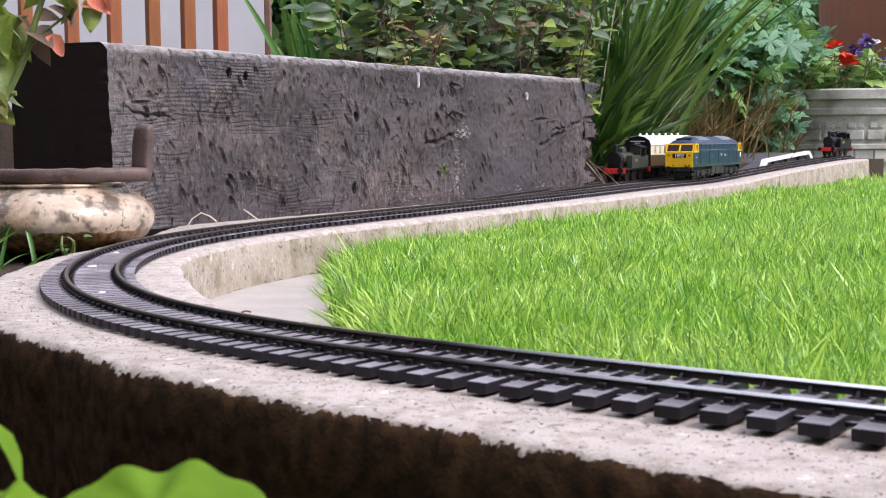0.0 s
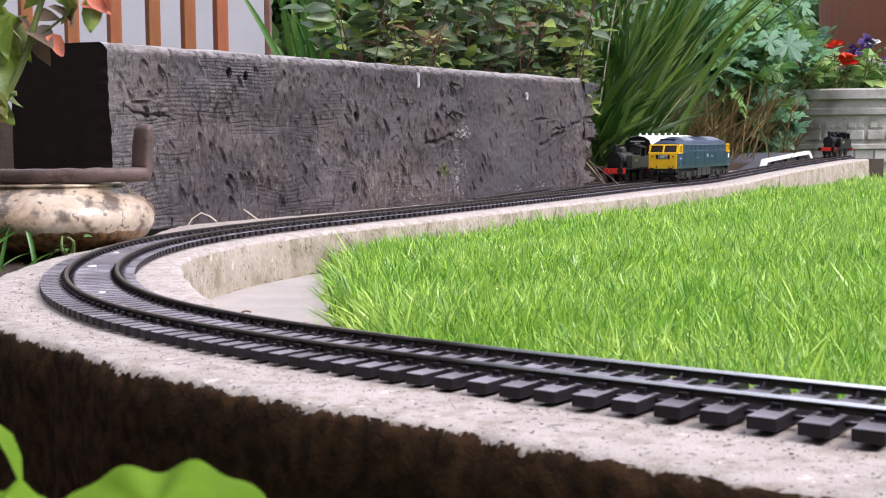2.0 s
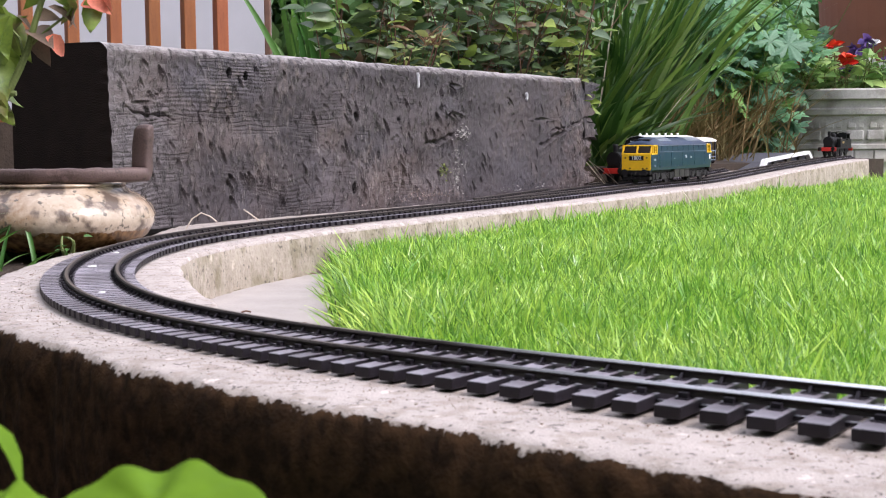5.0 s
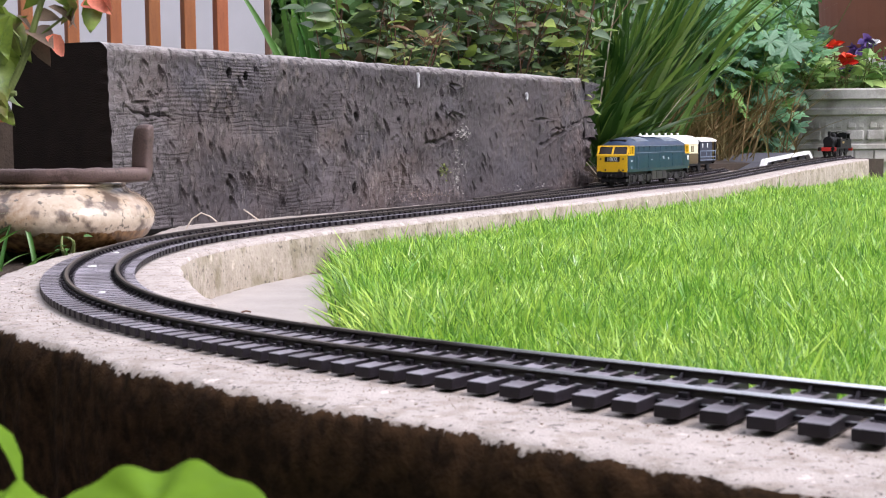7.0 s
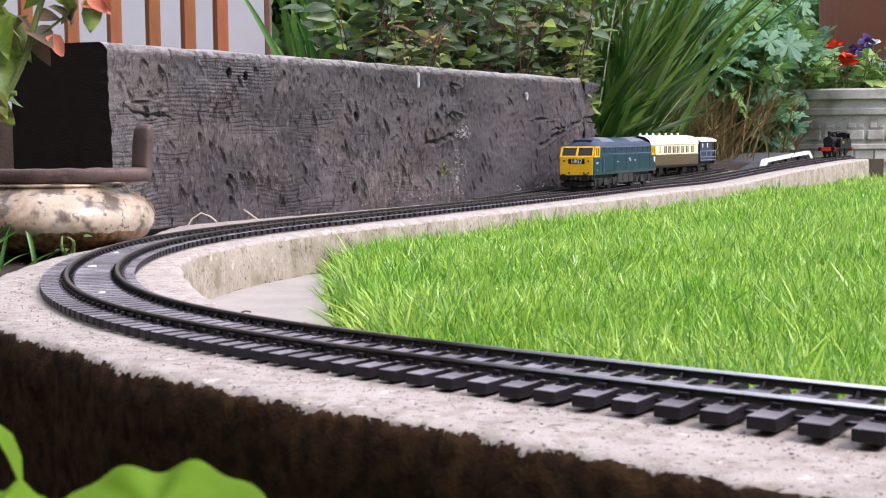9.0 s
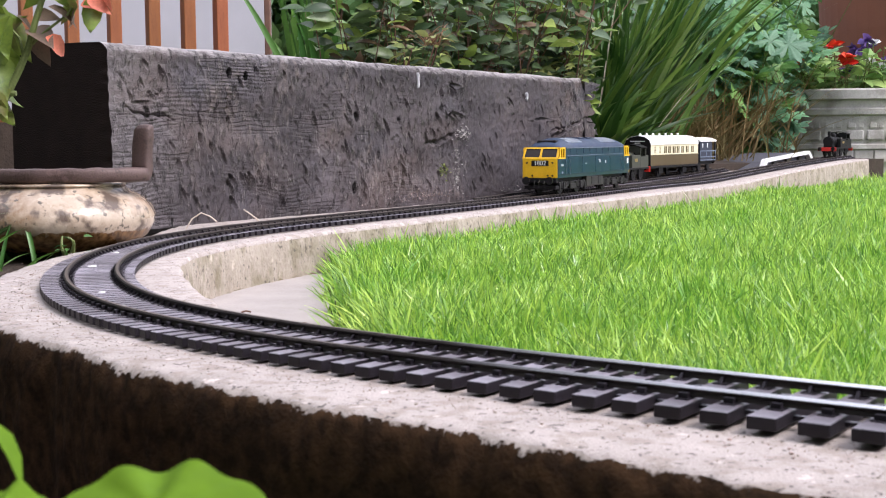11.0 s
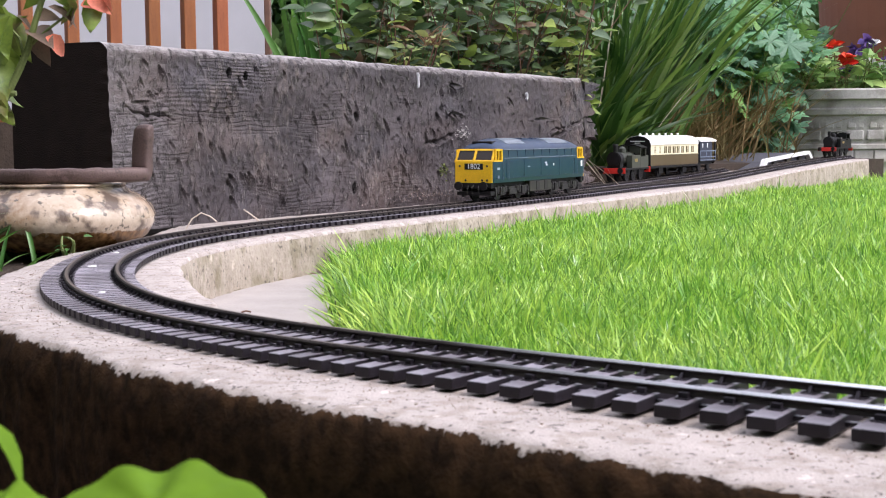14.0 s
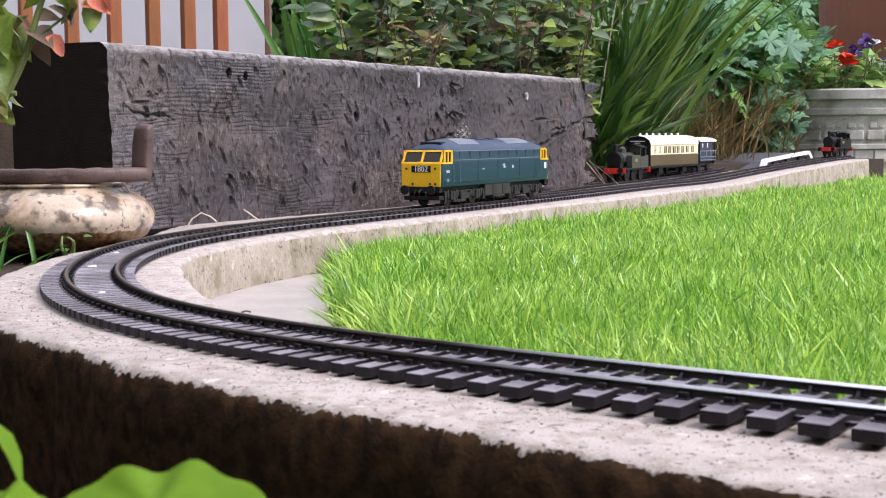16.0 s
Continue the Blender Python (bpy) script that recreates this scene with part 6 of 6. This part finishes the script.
        R = np.array(pose(0, 0, 0, tilt, 0, 0).to_3x3())
        quick_mesh(nm, np.array(V) @ R.T + np.array(c), np.array(T), "bright_leaf", parent=near, smooth=True)


def build_near_blade():
    near = tagged(empty("border_leaves", Matrix.Translation((-0.085, 0.23, -0.14))), "single pointed green leaf close below the kerb", "plant")
    bm = BM()
    tube(bm, [(-0.01, 0, 0), (-0.008, 0, 0.1), (0.0006, 0, 0.1855)], 0.001, 6)
    part("stem", bm, "stem_green", near)
    rng = np.random.default_rng(1)
    scatter_leaves("leaf", "ovate", [(0.0006, 0, 0.1855)], [(0.0112, -0.004, -0.010)], [0.0165], "bright_leaf", near, rng, up=0.3, width=0.9)


def build_planter():
    rng = np.random.default_rng(9)
    c = (1.235, 4.02, 0.0)
    e = tagged(empty("stone_planter", Matrix.Translation(c)), "grey carved stone planter with banded sides", "planter")
    prof = [(0.17, -0.14), (0.19, 0.0), (0.20, 0.012), (0.205, 0.05), (0.213, 0.055), (0.213, 0.066), (0.208, 0.07), (0.222, 0.15), (0.232, 0.155), (0.235, 0.17), (0.226, 0.175), (0.232, 0.195), (0.248, 0.2), (0.25, 0.225), (0.235, 0.23), (0.22, 0.20)]
    part("bowl", lathe(prof, 72, 0.006), "stone", e, smooth=False)
    for i in range(22):
        a = 2 * math.pi * i / 22
        bm = BM()
        box(bm, 0.196, 0.2150, -0.026, 0.026, 0.080, 0.110, 0.004)
        box(bm, 0.196, 0.2185, -0.022, 0.004, 0.114, 0.146, 0.004)
        box(bm, 0.196, 0.2175, 0.008, 0.026, 0.114, 0.146, 0.004)
        bmesh.ops.rotate(bm, cent=(0, 0, 0), matrix=Matrix.Rotation(a, 3, "Z"), verts=bm.verts)
        part("carved_panel", bm, "stone", e)
        bm = BM()
        box(bm, 0.19, 0.2055, -0.0275, 0.0275, 0.014, 0.05, 0.003)
        bmesh.ops.rotate(bm, cent=(0, 0, 0), matrix=Matrix.Rotation(a + 0.14, 3, "Z"), verts=bm.verts)
        part("carved_block", bm, "stone", e)
    bm = BM()
    cyl(bm, (0, 0, 0.18), (0, 0, 0.205), 0.225, n=40)
    part("soil_fill", bm, "soil", e)
    for k, (x, y) in enumerate(((-0.12, -0.1), (0.0, -0.12), (0.1, -0.1), (0.0, 0.05))):
        shrub("bedding_plant", "leafy bedding plant with red flowers in the planter", (c[0] + x, c[1] + y, 0.2), (0.06, 0.06), 12, 12, 0.05, "planter_leaf", "stem_green", 100 + k, "plant", height=(0.05, 0.16), lean=(0, -0.2))
    top = tagged(empty("red_flowers", Matrix.Translation((c[0], c[1], 0.2))), "bright red bedding flowers in the planter", "flower")
    bm = BM()
    places = [(-0.205, -0.2, 0.140), (-0.198, -0.2, 0.122), (-0.175, -0.19, 0.132), (-0.205, -0.2, 0.108), (-0.056, -0.2, 0.120), (-0.05, -0.2, 0.102), (-0.085, -0.18, 0.155)]
    for p in places:
        tube(bm, [(p[0] * 0.8, p[1] * 0.8, 0.0), p], 0.002, 5)
    part("stalks", bm, "stem_green", top)
    for p in places:
        flowers(top, "blossom", [p], 0.029, "red", rng, 7)
    top = tagged(empty("petunias", Matrix.Translation((c[0] + 0.06, c[1] - 0.05, 0.2))), "purple and white petunias in the planter", "flower")
    bm = BM()
    pl = [(rng.uniform(-0.09, 0.1), rng.uniform(-0.12, 0.05), rng.uniform(0.06, 0.18)) for _ in range(16)]
    for p in pl:
        tube(bm, [(p[0] * 0.7, p[1] * 0.7, 0.0), p], 0.002, 5)
    part("stalks", bm, "stem_green", top)
    for i, p in enumerate(pl):
        flowers(top, "blossom", [p], *((0.03, "purple") if i < 9 else (0.022, "white_petal")), rng, 7)
    pot = tagged(empty("terracotta_pot", Matrix.Translation((2.05, 5.0, -0.14))), "large dark red-brown pot behind the planter", "pot")
    part("body", lathe([(0.45, 0), (0.55, 0.3), (0.585, 0.62), (0.6, 0.9), (0.64, 0.95), (0.64, 1.05), (0.6, 1.06), (0.55, 1.0)], 64), "terracotta", pot, smooth=False)


def build_hedge():
    """A far hedge that closes the garden."""
    rng = np.random.default_rng(21)
    n = 13000
    P = np.stack([rng.uniform(-4.5, 9.0, n), 8.0 + rng.normal(0, 0.25, n), -0.14 + 1.25 * rng.random(n) ** 0.8], 1)
    W = rng.normal(0, 1, (n, 3))
    top = tagged(empty("far_hedge"), "dark green clipped hedge closing the garden", "hedge")
    bm = BM()
    for i in range(14):
        tube(bm, [(-4.4 + i, 8.0, -0.14), (-4.4 + i + 0.1, 8.0, 0.9)], 0.02, 6)
    part("stem", bm, "stem", top)
    scatter_leaves("foliage", "ovate", P, W, 0.19 * rng.uniform(0.6, 1.3, n), "leaf", top, rng, up=0.8, width=1.5)


def build_hedge_behind():
    """Dense unseen shrubs, added behind the camera and to its side to block sky light."""
    rng = np.random.default_rng(31)
    for nm, n, x0, x1, y0, y1 in (("back", 2600, -2.2, 2.0, -1.25, -0.75), ("side", 2600, -2.0, -1.5, -0.8, 2.6)):
        P = np.stack([rng.uniform(x0, x1, n), rng.uniform(y0, y1, n), -0.14 + 1.5 * rng.random(n)], 1)
        top = tagged(empty("shade_shrub"), "unseen dark green shrub added to shade the camera side", "shrub")
        bm = BM()
        for i in range(8):
            x, y = rng.uniform(x0, x1), rng.uniform(y0, y1)
            tube(bm, [(x, y, -0.14), (x + 0.05, y, 1.2)], 0.012, 6)
        tagged(part("stem", bm, "stem", top), kind="stuff")
        scatter_leaves("foliage", "ovate", P, rng.normal(0, 1, (n, 3)), 0.2 * rng.uniform(0.6, 1.3, n), "leaf", top, rng, up=0.8, width=1.5)


def build_grit():
    """Dirt and grit on the kerb, thicker by the sleepers and along the wall's foot."""
    rng = np.random.default_rng(17)
    V, T = [], []
    octa = np.array(((1, 0, 0), (-1, 0, 0), (0, 1, 0), (0, -1, 0), (0, 0, 0.7), (0, 0, -0.7)), float)
    tri = np.array(((0, 2, 4), (2, 1, 4), (1, 3, 4), (3, 0, 4), (2, 0, 5), (1, 2, 5), (3, 1, 5), (0, 3, 5)))
    near = int(np.argmin(np.linalg.norm(CENTRE - np.array((0.1, 1.85)), axis=1)))
    for k in range(3000):
        i = rng.integers(40, near)
        r = rng.random()
        if r < 0.5:
            u, z = -0.036 - abs(rng.normal(0, 0.012)), 0.0
        elif r < 0.8:
            u, z = rng.uniform(-WOUT[i] + 0.008, WIN[i] - 0.006), 0.0
        else:
            u, z = WIN[i] + 0.004 + abs(rng.normal(0, 0.004)), -0.0425
        p = CENTRE[i] + CN[i] * u
        s = rng.uniform(0.00015, 0.0004) * (1.6 if rng.random() < 0.08 else 1)
        a = rng.uniform(0, 6.3)
        R = np.array(((math.cos(a), -math.sin(a), 0), (math.sin(a), math.cos(a), 0), (0, 0, 1)))
        T.append(tri + 6 * len(V))
        V.append(octa * np.array((s * rng.uniform(0.8, 2.2), s, s)) @ R.T + np.array((p[0], p[1], z + kerb_level(i) + s * 0.4)))
    quick_mesh("grit", np.concatenate(V), np.concatenate(T), "grit", "scattered brown grit and dirt on the kerb", "grit")


def build_litter():
    """Straw, twigs and a marker by the track."""
    for pts, label in (([(-0.2766, 1.396, -0.001), (-0.270, 1.396, 0.010), (-0.2598, 1.396, 0.0165), (-0.250, 1.396, 0.0125), (-0.243, 1.396, 0.0067)], "bent dry straw lying against the timber"), ([(-0.2233, 1.456, 0.0166), (-0.216, 1.456, 0.0115), (-0.2077, 1.456, 0.0051), (-0.203, 1.45, -0.0005)], "dry straw leaning on the timber"), ([(0.402, 2.18, 0.004), (0.410, 2.175, -0.008), (0.418, 2.17, -0.03)], "short pale stick against the kerb")):
        bm = BM()
        tube(bm, pts, 0.0008, 6)
        holder = tagged(empty("straw"), label, "straw")
        part("stalk", bm, "straw", holder)
    rng = random.Random(8)
    for x, y in ((-0.152, 0.90), (-0.124, 0.85), (-0.16, 1.02), (-0.10, 0.95)):
        bm = BM()
        a = rng.uniform(0, 3)
        tube(bm, [(x, y, -0.0415), (x + 0.004 * math.cos(a), y + 0.002 * math.sin(a), -0.0405), (x + 0.008 * math.cos(a), y + 0.005 * math.sin(a), -0.0415)], 0.0007, 5)
        holder = tagged(empty("twig"), "small dark twig lying on the slab", "twig")
        part("stalk", bm, "stem", holder)
    for x, y, wide in ((-0.2533, 0.9334, 0.0034), (-0.2645, 1.0467, 0.0026), (-0.2038, 0.7705, 0.0022), (-0.1757, 0.7055, 0.0018)):
        bm = BM()
        cyl(bm, (0, 0, 0.0042), (0, 0, 0.0049), wide, 0.8 * wide, n=9)
        holder = tagged(empty("petal_scrap", pose(x, y, 0)), "small pale scrap lying between the rails", "scrap")
        part("flake", bm, "white", holder)


build_ground()
build_kerb()
build_lawn()
build_paving()
build_bed()
build_beam()
build_lichen()
build_jar()
build_fence()
build_trains()
build_platform()
build_planter()
build_plants()
build_near_blade()
build_litter()
build_hedge()
build_hedge_behind()
build_grit()
LOCO, WHEELS = diesel()
build_tracks()

# seconds, and the arc of the diesel's middle along the track
RUN = [(0, 2.9419), (0.5, 2.9204), (1, 2.8964), (1.5, 2.8732), (2, 2.8538), (2.5, 2.8319), (3, 2.8105), (3.5, 2.7922), (4, 2.7712), (6.5, 2.6429), (7, 2.6014), (7.5, 2.5548), (8, 2.5063), (8.5, 2.4628), (9, 2.4216), (11.5, 2.2363), (12, 2.2027), (12.5, 2.1623), (13, 2.1275), (13.5, 2.0884), (14, 2.0528), (14.5, 2.0153), (15, 1.981), (15.5, 1.9449), (16, 1.9102)]


def motions():
    """The diesel draws slowly towards the curve, its wheels turning."""
    ts = np.linspace(0.0, 16.0, 81)
    fit = np.array(RUN)
    slope = np.gradient(fit[:, 1], fit[:, 0])
    slope[1:-1] = (slope[:-2] + 2 * slope[1:-1] + slope[2:]) / 4
    ss = []
    for t in ts:
        k = int(np.clip(np.searchsorted(fit[:, 0], t) - 1, 0, len(fit) - 2))
        h = fit[k + 1, 0] - fit[k, 0]
        u = (t - fit[k, 0]) / h
        ss.append((2 * u ** 3 - 3 * u ** 2 + 1) * fit[k, 1] + (u ** 3 - 2 * u ** 2 + u) * h * slope[k] + (3 * u ** 2 - 2 * u ** 3) * fit[k + 1, 1] + (u ** 3 - u ** 2) * h * slope[k + 1])
    ss = np.array(ss)
    ss[1:-1] = (ss[:-2] + ss[1:-1] + ss[2:]) / 3
    walk(LOCO, [(float(t), train_pose(float(s))) for t, s in zip(ts, ss)])
    for w in WHEELS:
        at = w.matrix_basis.translation.copy()
        walk(w, [(float(t), Matrix.Translation(at) @ Matrix.Rotation((ss[0] - s) / (0.5715 * U), 4, "Y")) for t, s in zip(ts, ss)])


motions()
